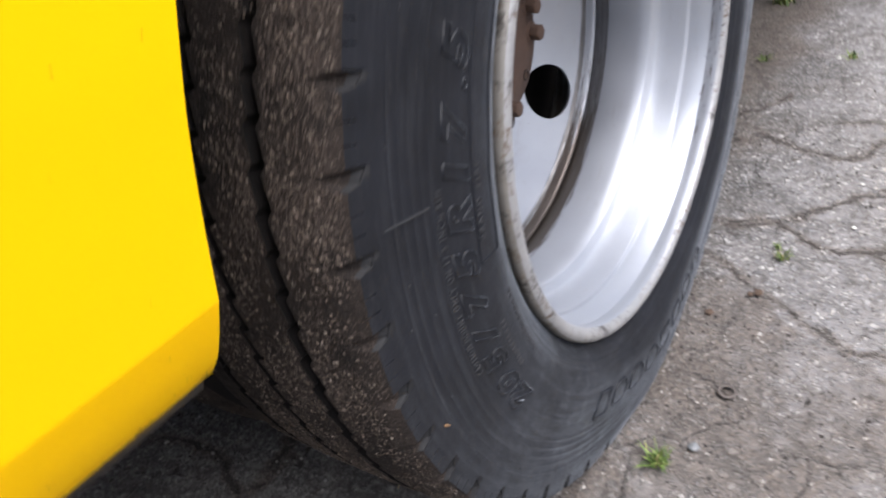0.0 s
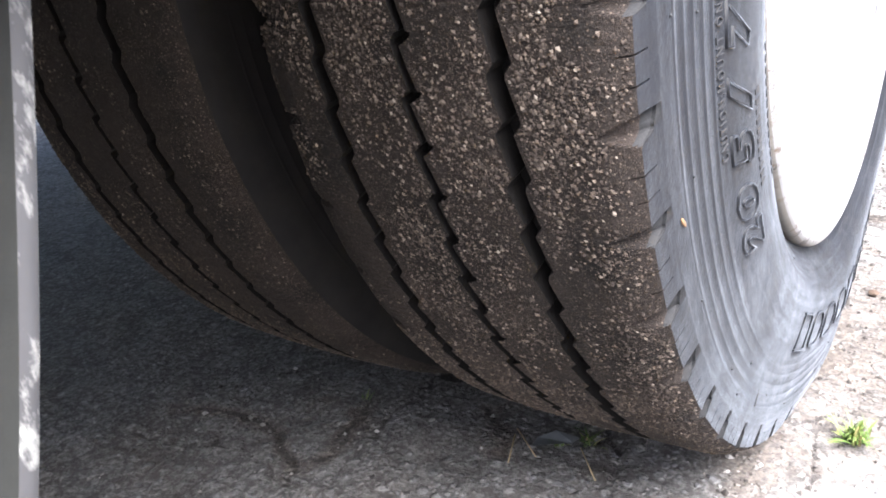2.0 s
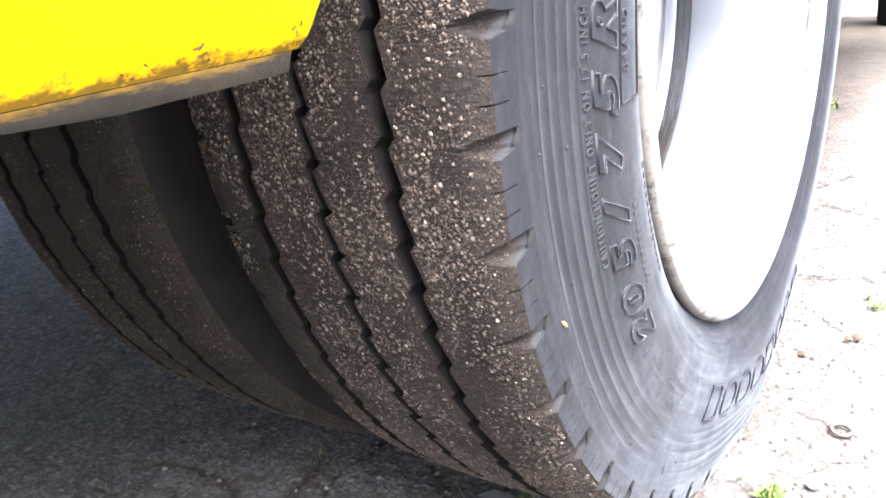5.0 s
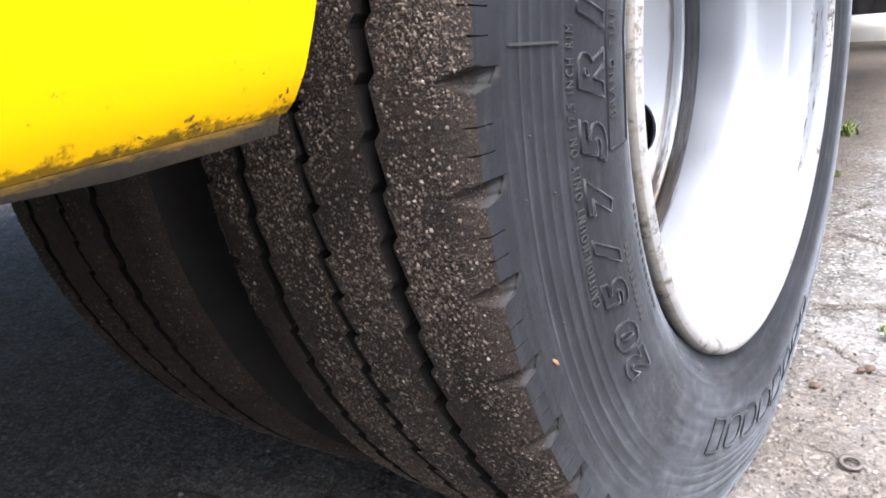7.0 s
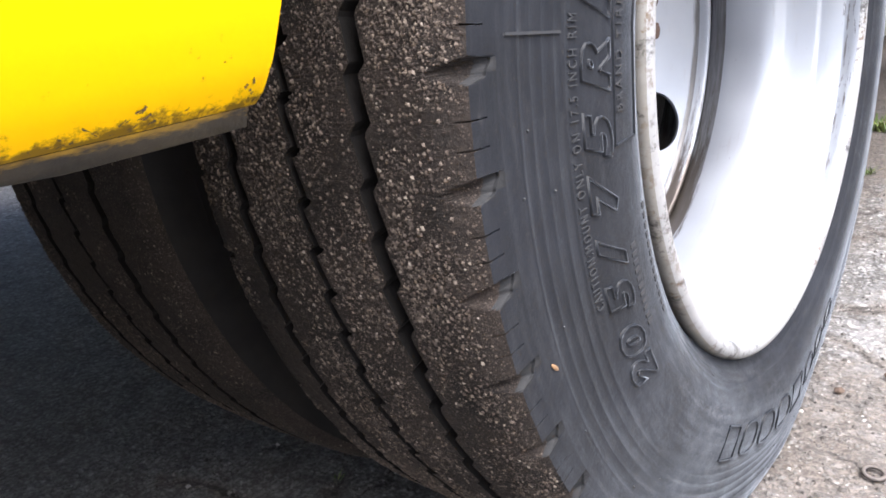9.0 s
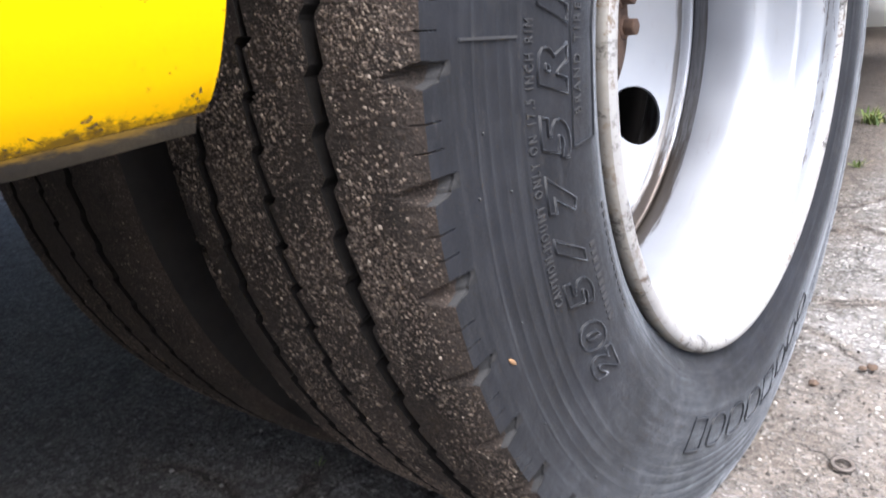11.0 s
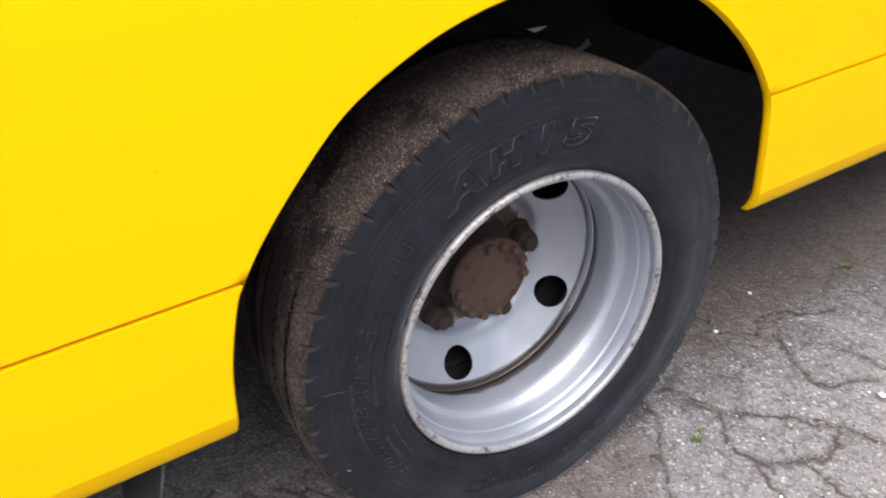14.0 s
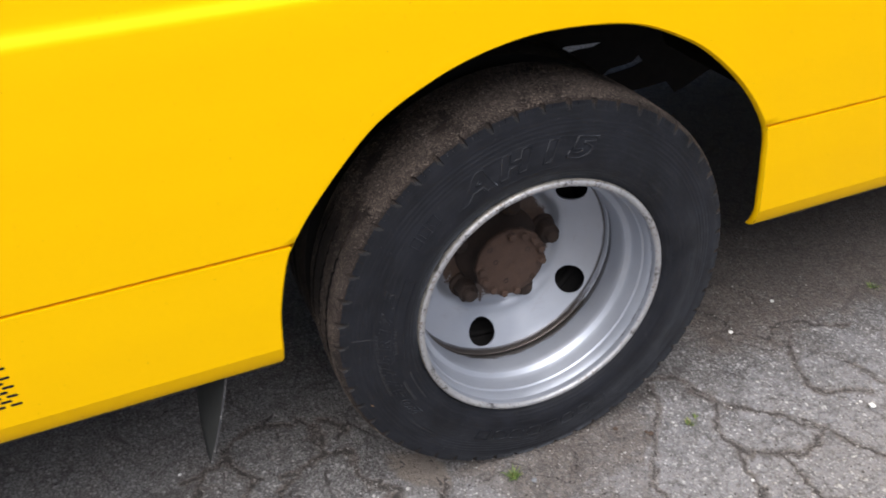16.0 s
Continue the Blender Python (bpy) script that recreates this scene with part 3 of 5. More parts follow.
def build_ground():
    xs, ys = axis_steps(-0.56, 0.62, 0.0030, 60), axis_steps(-0.74, 0.96, 0.0031, 60)
    X, Y = np.meshgrid(xs, ys, indexing="ij")
    wx = X + 0.018 * (value_noise(X, Y, 26, 1) - 0.5) + 0.05 * (value_noise(X, Y, 7, 2) - 0.5)
    wy = Y + 0.018 * (value_noise(X, Y, 26, 3) - 0.5) + 0.05 * (value_noise(X, Y, 7, 4) - 0.5)
    wx, wy = wx + 0.013 * (value_noise(X, Y, 85, 5) - 0.5), wy + 0.013 * (value_noise(X, Y, 85, 6) - 0.5)
    near = smooth01(-0.64, -0.54, X) * (1 - smooth01(0.60, 0.72, X)) * smooth01(-0.84, -0.72, Y) * (1 - smooth01(0.95, 1.08, Y))
    # crazing: the borders between cells about a hand wide
    cell = 0.150
    ci, cj = np.floor(wx / cell).astype(int), np.floor(wy / cell).astype(int)
    jit = np.random.default_rng(8).random((64, 64, 2))
    d1, d2 = np.full(X.shape, 9.0), np.full(X.shape, 9.0)
    for a in range(-2, 3):
        for b in range(-2, 3):
            j = jit[(ci + a) % 64, (cj + b) % 64]
            d = np.hypot((ci + a + j[..., 0]) * cell - wx, (cj + b + j[..., 1]) * cell - wy)
            d2 = np.where(d < d1, d1, np.minimum(d2, d))
            d1 = np.minimum(d1, d)
    slabs = 1 - 0.65 * smooth01(-0.05, 0.0, X) * (1 - smooth01(0.36, 0.44, X)) * smooth01(0.1, 0.16, Y) * (1 - smooth01(0.62, 0.74, Y))
    keep = smooth01(0.36, 0.56, value_noise(X, Y, 4.2, 11)) * near * slabs
    craze = (1 - smooth01(0.0008, 0.0062, d2 - d1)) * keep * (0.40 + 0.6 * value_noise(X, Y, 30, 12))
    drawn, trench = np.zeros(X.shape), np.zeros(X.shape)
    jx = X + 0.014 * (value_noise(X, Y, 60, 21) - 0.5) + 0.010 * (value_noise(X, Y, 22, 24) - 0.5) + 0.005 * (value_noise(X, Y, 150, 26) - 0.5)
    jy = Y + 0.014 * (value_noise(X, Y, 60, 22) - 0.5) + 0.010 * (value_noise(X, Y, 22, 25) - 0.5) + 0.005 * (value_noise(X, Y, 150, 27) - 0.5)
    wide = 0.0013 + 0.0050 * value_noise(X, Y, 18, 28) * value_noise(X, Y, 48, 29)
    for lines, weight in ((CRACKS, 1.0), (SHADED_CRACKS, 1.0)):
        for line in lines:
            d = seg_distance(jx, jy, line)
            line_core = (1 - smooth01(wide * 0.3, wide * 1.3, d)) * (0.48 + 0.52 * value_noise(X, Y, 70, 23))
            drawn = np.maximum(drawn, weight * np.maximum(line_core, 0.44 * (1 - smooth01(0.002, 0.012, d)) * (0.5 + value_noise(X, Y, 40, 44))))
            trench = np.maximum(trench, np.exp(-(d / 0.013) ** 2) * weight)
    crack = np.clip(np.maximum(craze * 0.85, drawn), 0, 1)
    # earth washed out of the joint between two slabs, and a smear of dried mud by the tyre
    edge_hi = np.interp(X, [-0.07, 0.0, 0.05, 0.13, 0.18, 0.24, 0.31, 0.45], [0.300, 0.276, 0.234, 0.171, 0.149, 0.152, 0.188, 0.22])
    edge_lo = np.interp(X, [-0.05, 0.0, 0.08, 0.13, 0.30], [-0.16, -0.19, -0.114, -0.145, -0.10])
    dx, dy = wx - X, wy - Y
    dirt = smooth01(-0.03, 0.03, Y + dy - edge_lo) * smooth01(-0.012, 0.022, edge_hi - Y - dy) * smooth01(-0.16, -0.04, X) * (1 - smooth01(0.30, 0.55, X + dx))
    along, across = 0.78 * (X + dx + 0.068) + 0.62 * (Y + dy + 0.250), 0.78 * (Y + dy + 0.250) - 0.62 * (X + dx + 0.068)
    mud = 1 - smooth01(0.60, 1.0, np.hypot(along / 0.092, across / 0.044))
    # darker earth under the rear skirt, part dirt and part painted shade
    skirt_shade = 0.75 * smooth01(0.04, -0.14, X + 2 * dx) * smooth01(0.36, 0.52, Y + dy) * smooth01(-1.62, -1.35, X)
    soil = np.clip(np.maximum.reduce([skirt_shade, dirt * (0.40 + 0.50 * value_noise(X, Y, 12, 41)), 0.75 * trench * near]), 0, 1)
    Z = -0.0034 * crack + 0.004 * (value_noise(X, Y, 9, 31) - 0.6) + (0.0018 - 0.0010 * np.maximum(soil, mud)) * (value_noise(X, Y, 70, 32) - 0.6) + 0.0009 * (value_noise(X, Y, 190, 33) - 0.5)
    Z = Z * near - 0.0016
    scatter_gravel(xs, ys, Z, np.clip(0.14 + 0.7 * soil + 0.8 * crack - 0.8 * mud, 0, 1) * near * (0.45 + 0.55 * smooth01(-0.12, 0.02, X)))
    n, k = X.shape
    idx = np.arange(n * k).reshape(n, k)
    faces = np.stack([idx[:-1, :-1], idx[1:, :-1], idx[1:, 1:], idx[:-1, 1:]], -1).reshape(-1, 4)
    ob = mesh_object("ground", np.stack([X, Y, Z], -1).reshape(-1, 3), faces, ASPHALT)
    for name, values in (("crack", crack), ("soil", soil), ("mud", mud)):
        att = ob.data.attributes.new(name, "FLOAT", "POINT")
        att.data.foreach_set("value", values.reshape(-1).astype(np.float32))
    return tagged(ob, "worn grey asphalt with crazed cracks and exposed stones", "ground", kind="structure")


build_ground()

# ---------------------------------------------------------------- the bus
bus = tagged(new("bus"), "yellow bus with twin rear wheels, parked on cracked asphalt", "bus")
FAR, NOSE = -1.82, -4.9  # the other side and the front end

SIDE = [(0.3955, -0.006), (0.399, -0.0018), (0.408, 0.0043), (0.422, 0.0104), (0.437, 0.0155), (0.53, 0.0255), (0.6235, 0.0335), (0.72, 0.0405), (0.82, 0.0455), (0.90, 0.048), (0.946, 0.0492), (0.951, 0.0490), (0.955, 0.0478),
        (0.961, 0.0430), (0.966, 0.0405), (0.972, 0.0400), (0.99, 0.0400), (1.10, 0.039), (1.5, 0.03), (2.1, -0.01), (2.45, -0.06), (2.62, -0.20), (2.68, -0.45)]


def side_x(z):
    return float(np.interp(z, [a for a, _ in SIDE], [b for _, b in SIDE]))


# half arches, from the sill to the crown
ARCH_FRONT = [(-0.456, 0.3955), (-0.454, 0.437), (-0.447, 0.510), (-0.429, 0.587), (-0.413, 0.6235), (-0.371, 0.684), (-0.289, 0.772), (-0.211, 0.819), (-0.132, 0.848), (-0.047, 0.862)]
ARCH_REAR = [(0.040, 0.860), (0.120, 0.847), (0.195, 0.816), (0.258, 0.777), (0.336, 0.706), (0.396, 0.6235), (0.414, 0.555), (0.427, 0.480), (0.434, 0.437), (0.439, 0.3955)]


def densify(points, times):
    pts = np.array(points)
    for _ in range(times):
        mid = (pts[:-1] + pts[1:]) / 2
        # four-point rule keeps the curve smooth through the given points
        inner = (-pts[:-3] + 9 * pts[1:-2] + 9 * pts[2:-1] - pts[3:]) / 16
        mid[1:-1] = inner
        out = np.empty((len(pts) + len(mid), 2))
        out[0::2], out[1::2] = pts, mid
        pts = out
    return pts


ARCH = densify(ARCH_FRONT + ARCH_REAR, 3)


def skin(name, columns, levels, parent, label, sunk=0.0):
    """A panel of thin metal: columns of (y, lowest z), drawn up through the levels, with turned-in edges."""
    top = levels[-1]
    verts, n = [], len(levels) + 2
    for y, low in columns:
        zs = [max(z, low) for z in levels]
        xs = [side_x(z) - sunk for z in zs]
        verts.append((xs[0] - (0.010 if low <= levels[0] else 0.0), y, zs[0]))
        verts += [(x, y, z) for x, z in zip(xs, zs)]
        verts.append((xs[-1] - 0.010, y, top))
    bm = bmesh.new()
    vs = [bm.verts.new(v) for v in verts]
    for i in range(len(columns) - 1):
        for k in range(n - 1):
            bm.faces.new((vs[i * n + k], vs[i * n + k + 1], vs[(i + 1) * n + k + 1], vs[(i + 1) * n + k]))
    bmesh.ops.remove_doubles(bm, verts=bm.verts, dist=0.0002)
    # the pressed creases stay sharp
    for e in bm.edges:
        z = [v.co.z for v in e.verts]
        if any(abs(z[0] - c) < 1e-5 and abs(z[1] - c) < 1e-5 for c in (levels[0], 0.437, top)):
            e.smooth = False
    ob = part(name, bm, YELLOW, parent, label)
    return ob


SEAM = 0.6225


def build_sides():
    low = [z for z, _ in SIDE if z < SEAM - 0.008]
    low = sorted(set(low + list(np.arange(0.46, SEAM - 0.008, 0.02)))) + [SEAM - 0.0034]
    high = [SEAM + 0.0034] + sorted(set([z for z, _ in SIDE if z > SEAM + 0.01] + list(np.arange(0.64, 0.9, 0.02))))
    front = [(y, 0.3955) for y in np.linspace(NOSE, -0.47, 40)] + [(y, z) for y, z in ARCH if y < 0 and z < SEAM]
    rear = [(y, z) for y, z in ARCH if y > 0 and z < SEAM] + [(y, 0.3955) for y in np.linspace(0.46, 0.812, 6)]
    tail = [(y, 0.4035) for y in np.linspace(0.8135, 2.4, 20)]
    a = skin("skirt_panel", front, low, bus, "yellow painted lower skirt panel with vent slots")
    b = skin("skirt_panel", rear, low, bus, "yellow painted lower skirt panel behind the wheel")
    skin("skirt_panel", tail, [0.4035] + [z for z in low if z > 0.406], bus, "yellow painted rearmost lower skirt panel", 0.0035)
    top = [(y, SEAM) for y in np.linspace(NOSE, -0.43, 40)] + [(y, z) for y, z in ARCH if z > SEAM] + [(y, SEAM) for y in np.linspace(0.42, 2.4, 24)]
    skin("side_panel", top, high, bus, "yellow painted side panel with a round wheel arch")
    return a, b


skirt_front, _ = build_sides()


def build_seam_strip():
    """The painted joint behind the gap between the panels, its yellow darkened for the gap's shade."""
    for y0, y1 in ((NOSE, -0.418), (0.402, 2.4)):
        part("seam_strip", slab((0.004, y1 - y0, 0.016), (side_x(SEAM) - 0.0100, (y0 + y1) / 2, SEAM), 0.0), SEAM_SHADE, bus, "yellow joint between the panels, darkened for the gap's shade", smooth=False)


build_seam_strip()


def build_arch_lip():
    bm = bmesh.new()
    rows = []
    for i, (y, z) in enumerate(ARCH):
        x = side_x(z)
        c = Vector((-y - 0.01, 0.45 - z)).normalized()
        rows.append([bm.verts.new(v) for v in ((x - 0.0005, y, z), (x - 0.004, y + 0.003 * c.x, z + 0.003 * c.y), (x - 0.009, y + 0.0040 * c.x, z + 0.0040 * c.y),
                                               (x - 0.013, y + 0.002 * c.x, z + 0.002 * c.y), (x - 0.0145, y - 0.006 * c.x, z - 0.006 * c.y))])
    for r, s in zip(rows[:-1], rows[1:]):
        for k in range(4):
            bm.faces.new((r[k], r[k + 1], s[k + 1], s[k]))
    part("arch_lip", bm, YELLOW, bus, "turned-in yellow edge of the wheel arch")


build_arch_lip()


def build_sills():
    """The turned-in flange under each skirt panel, and what closes the body."""
    for y0, y1 in ((NOSE, -0.4585), (0.4800, 2.4)):
        bm = bmesh.new()
        rows = []
        for y in np.linspace(y0, y1, 90):
            w = 0.0015 * math.sin(y * 31) + 0.001 * math.sin(y * 77)
            rows.append([bm.verts.new(v) for v in ((-0.0062, y, 0.3953), (-0.0067, y, 0.3945), (-0.0085, y, 0.3905 + w), (-0.016, y, 0.3890 + w), (-0.040, y, 0.390 + w), (-0.042, y, 0.402))])
        for r, s in zip(rows[:-1], rows[1:]):
            for k in range(5):
                bm.faces.new((r[k], r[k + 1], s[k + 1], s[k]))
        part("sill_flange", bm, SILL, bus, "dirty underside of the yellow sill")


build_sills()


def build_shell():
    """Roof, ends, the far side and the floor, plain."""
    zs = [z for z, _ in SIDE if z > 0.39]
    bm = bmesh.new()
    cols = []
    for y in (NOSE, 2.4):
        cols.append([bm.verts.new((FAR - side_x(z), y, z)) for z in zs] + [bm.verts.new((side_x(zs[-1]), y, zs[-1]))])
    for k in range(len(zs)):
        bm.faces.new((cols[0][k], cols[0][k + 1], cols[1][k + 1], cols[1][k]))
    part("far_side_and_roof", bm, YELLOW, bus, "yellow painted far side and roof")
    for y in (NOSE, 2.4):
        bm = bmesh.new()
        rows = [[bm.verts.new((x, y, z)) for x in (side_x(z), FAR / 2, FAR - side_x(z))] for z in zs]
        for r, q in zip(rows[:-1], rows[1:]):
            for k in range(2):
                bm.faces.new((r[k], r[k + 1], q[k + 1], q[k]))
        part("end_panel", bm, YELLOW, bus, "", smooth=False)
    for x0, x1, y0, y1, z in ((-0.56, FAR + 0.03, NOSE + 0.02, 2.38, 0.64), (-0.02, -0.56, NOSE + 0.02, -0.60, 0.64), (-0.02, -0.56, 0.66, 2.38, 0.64)):
        part("floor_pan", slab((abs(x1 - x0), y1 - y0, 0.02), ((x0 + x1) / 2, (y0 + y1) / 2, z), 0.0), BLACK, bus, "black painted underfloor", smooth=False)


build_shell()


def build_wheel_housing():
    # roof of the housing, a shell bent round the wheel
    bm = bmesh.new()
    rows = []
    for a in np.linspace(17, 168, 40):
        y, z = 0.03 + 0.60 * math.cos(radians(a)), 0.40 + 0.52 * math.sin(radians(a))
        rows.append([bm.verts.new((x, y, z + 0.004 * math.sin(9 * x + 3 * a))) for x in np.linspace(0.005, -0.56, 12)])
    for r, s in zip(rows[:-1], rows[1:]):
        for k in range(11):
            bm.faces.new((r[k], r[k + 1], s[k + 1], s[k]))
    bmesh.ops.solidify(bm, geom=bm.faces[:], thickness=0.004)
    part("wheel_housing", bm, BLACK, bus, "black painted wheel housing")
    # one plate standing in for chassis parts, with two ragged slots for the gaps
    slots = [[(0.312, 0.588), (0.336, 0.596), (0.380, 0.593), (0.432, 0.590), (0.407, 0.582), (0.372, 0.583), (0.336, 0.578)],
             [(0.434, 0.506), (0.458, 0.522), (0.492, 0.524), (0.516, 0.527), (0.533, 0.541), (0.547, 0.524), (0.520, 0.514), (0.470, 0.509)]]
    edge = [(-0.62, 0.455), (0.49, 0.452), (0.62, 0.459), (0.648, 0.425), (0.668, 0.430), (0.742, 0.464), (0.80, 0.47), (0.80, 0.93), (-0.62, 0.93)]
    bm = bmesh.new()
    edges = []
    for loop in (edge, *slots):
        vs = [bm.verts.new((-0.54, y, z)) for y, z in loop]
        edges += [bm.edges.new((vs[i], vs[(i + 1) % len(vs)])) for i in range(len(vs))]
    bmesh.ops.triangle_fill(bm, use_beauty=True, use_dissolve=False, edges=edges)
    bmesh.ops.solidify(bm, geom=bm.faces[:], thickness=0.003)
    part("chassis_stand_in", bm, BLACK, bus, "black plate standing in for chassis parts, with ragged gaps", smooth=False)
    part("chassis_rail", slab((0.07, 4.8, 0.09), (-0.66, -0.1, 0.68), 0.006), BLACK, bus, "black chassis rail", smooth=False)
    v, f = lathe([(-0.46, 0.0), (-0.46, 0.055), (-0.9, 0.06), (-1.0, 0.11), (-1.16, 0.11), (-1.26, 0.06), (-1.6, 0.055), (-1.6, 0.0)], 24)
    ob = mesh_object("axle_tube", v, f, RUST_DARK, bus, "dark rusty axle tube")
    ob.location = (0, 0, AXLE)


build_wheel_housing()


def build_mudflap():
    bm = bmesh.new()
    rows = []
    for k in range(15):
        u = k / 14
        z = 0.43 - 0.225 * u
        y = -0.543 - 0.27 * (0.376 - z) - 0.4 * (0.376 - z) ** 2
        rows.append((y, z))
    t = 0.0017
    front, back = [], []
    for y, z in rows:
        front.append([bm.verts.new((x, y - t + 0.004 * math.sin(14 * x), z)) for x in np.linspace(-0.03, -0.42, 12)])
        back.append([bm.verts.new((x, y + t + 0.004 * math.sin(14 * x), z)) for x in np.linspace(-0.03, -0.42, 12)])
    for g in (front, back):
        for r, s in zip(g[:-1], g[1:]):
            for k in range(11):
                bm.faces.new((r[k], r[k + 1], s[k + 1], s[k]))
    for k in range(11):
        bm.faces.new((front[-1][k], front[-1][k + 1], back[-1][k + 1], back[-1][k]))
    flap = part("mudflap", bm, FLAP, bus, "grey rubber mudflap with a scuffed pale edge")
    bm = bmesh.new()
    pairs = []
    for y, z in rows:
        w = 0.0004 * math.sin(z * 300)
        o = 0.004 * math.sin(14 * -0.03)
        pairs.append([bm.verts.new(v) for v in ((-0.0298, y - t - 0.0002 + o, z), (-0.0292 + w * 0.5, y - t * 0.4 + o, z), (-0.0292 + w * 0.5, y + t * 0.4 + o, z), (-0.0298, y + t + 0.0002 + o, z))])
    for r, s in zip(pairs[:-1], pairs[1:]):
        for k in range(3):
            bm.faces.new((r[k], r[k + 1], s[k + 1], s[k]))
    part("flap_edge", bm, FLAP_EDGE, flap, "scuffed pale cut edge")


build_mudflap()

# ---------------------------------------------------------------- the twin wheels
PITCHES, STEP = 51, 360 / 51
MID = -0.0865  # the tread's middle plane
SIDEWALL_CURVE = [(0.228, -0.010), (0.2340, -0.0030), (0.2365, 0.0002), (0.2400, 0.0030), (0.2445, 0.0062), (0.250, 0.0096), (0.2555, 0.0122), (0.262, 0.0148), (0.270, 0.0155), (0.280, 0.0152), (0.290, 0.0140),
                  (0.300, 0.0120), (0.308, 0.0102), (0.315, 0.0085), (0.322, 0.0072), (0.330, 0.0058), (0.338, 0.0046), (0.346, 0.0038), (0.352, 0.0030), (0.358, 0.0018), (0.362, 0.0011)]
RIBS = [0.2455, 0.2515, 0.3130, 0.3195, 0.3265, 0.3335, 0.3405]


def wall_x(r):
    return np.interp(r, [a for a, _ in SIDEWALL_CURVE], [b for _, b in SIDEWALL_CURVE])


def bulge(theta, r):
    """How far the sidewall swells where the tyre bears the load."""
    d = (np.asarray(theta) - 1.5 * np.pi + np.pi) % (2 * np.pi) - np.pi
    return 0.006 * np.exp(-(d / 0.30) ** 2) * smooth01(0.24, 0.30, r) * (1 - smooth01(0.345, 0.372, r))


def crown(x):
    u = np.abs(x - MID) / 0.0870
    return 0.3765 - 0.003 * u ** 2 - 0.0072 * np.clip((u - 0.78) / 0.22, 0, 1) ** 2


# place across the tread, half width, depth, phase and swing of each zigzag groove
GROOVES = [(-0.0470, 0.0038, 0.0110, 0.12, 0.0040), (-0.0890, 0.0023, 0.0080, 0.62, 0.0048), (-0.1330, 0.0034, 0.0110, 0.35, 0.0040)]


def zigzag(ph, shift, amp):
    p = (2 * ph + shift) % 1.0
    return amp * np.where(p < 0.80, p / 0.80 - 0.5, 0.5 - (p - 0.80) / 0.20)


def build_tyre_data(notched=True):
    tight = [s + d for s in (0.085, 0.84) for d in (-0.009, -0.005, 0.005, 0.009)] + list(np.linspace(0.445 - 0.140, 0.445 + 0.140, 20)) if notched else [0.06]
    loose = [p for p in np.linspace(0, 1, 22 if notched else 16, endpoint=False) + 0.012 if min(abs(p - t) for t in tight) > 0.012]
    phases = sorted(tight + loose)
    ph = np.array(phases * PITCHES)
    pitch = np.repeat(np.arange(PITCHES), len(phases))
    theta = np.radians((pitch + ph) * STEP + 3.71)
    rows = len(theta)
    wob = np.random.default_rng(3).random((PITCHES, 8))[pitch]

    def cut(half):
        """The section of a shoulder notch: sharp upper edge, sloping lower flank."""
        q = (ph - 0.445) / np.maximum(half, 1e-4)
        return smooth01(-1.0, -0.86, q) * (1 - 0.25 * smooth01(-0.6, 0.3, q)) * (1 - smooth01(0.38, 1.0, q))

    deepest = 1.0 if notched else 0.0
    notch = cut(0.122 + 0.03 * (wob[:, 5] - 0.5)) * deepest
    sipe = deepest * ((np.abs(ph - 0.085) < 0.006) | (np.abs(ph - 0.84) < 0.006)).astype(float)

    grooves = [(gx, half, deep, zigzag(ph, shift, amp)) for gx, half, deep, shift, amp in GROOVES]
    cols = []  # (x, r, on the tread, r before cutting)

    def wall(side):
        rr = [a for a, _ in SIDEWALL_CURVE]
        for k in RIBS:
            rr += [k - 0.0011, k - 0.0003, k + 0.0003, k + 0.0011]
        out = []
        for r in sorted(rr):
            x = wall_x(r) + (0.00024 if min(abs(r - k) for k in RIBS) < 0.0004 else 0)
            rad = np.minimum(r, 0.3663 - 0.0122 * notch) - sipe * 0.003 * smooth01(0.3595, 0.362, r)
            xx = x - sipe * 0.0022 * smooth01(0.3595, 0.3615, r) 
            xx = xx + bulge(theta, r)
            out.append((xx if side > 0 else 2 * MID - xx, rad, False, r))
        return out if side > 0 else out[::-1]

    cols += wall(1)

    def land(x, extra=0.0):
        e = 0.0004 - x  # distance from the outer edge
        e2 = x - (2 * MID - 0.0004)
        near = np.maximum(np.minimum(e, e2), 0.0)
        taper = np.clip(1 - near / 0.0130, 0, 1)
        dep = deepest * cut((0.122 + 0.03 * (wob[:, 5] - 0.5)) * taper ** 0.75) * (0.0072 * taper ** 0.5 + 0.0050 * np.clip(1 - near / 0.006, 0, 1)) + sipe * 0.0050 * np.clip(1 - near / 0.0050, 0, 1) ** 0.4
        return crown(x) - dep - extra

    one = np.ones(rows)
    for x in (0.0004, -0.0008, -0.0022, -0.0036, -0.005, -0.008, -0.0115, -0.015, -0.019, -0.0235, -0.029, -0.035, -0.040):
        cols.append((x * one, land(x * one), True, crown(x)))
    for gi, (gx, half, deep, z) in enumerate(grooves):
        h = half * (0.85 + 0.3 * wob[:, 1 + gi])
        if gi == 1:
            h = np.where(((2 * ph + 0.62) % 1.0) > 0.78, h * 2.1, h)
        for s, d in ((1.5, 0.0), (1.0, 0.0), (0.86, deep), (0.0, deep), (-0.86, deep), (-1.0, 0.0), (-1.5, 0.0)):
            x = gx + z + h * s
            cols.append((x, land(x, d), True, crown(x)))
        nxt = grooves[gi + 1][0] if gi < 2 else -0.178
        for u in (0.3, 0.5, 0.7):
            x = gx + u * (nxt - gx)
            cols.append((x * one, land(x * one), True, crown(x)))
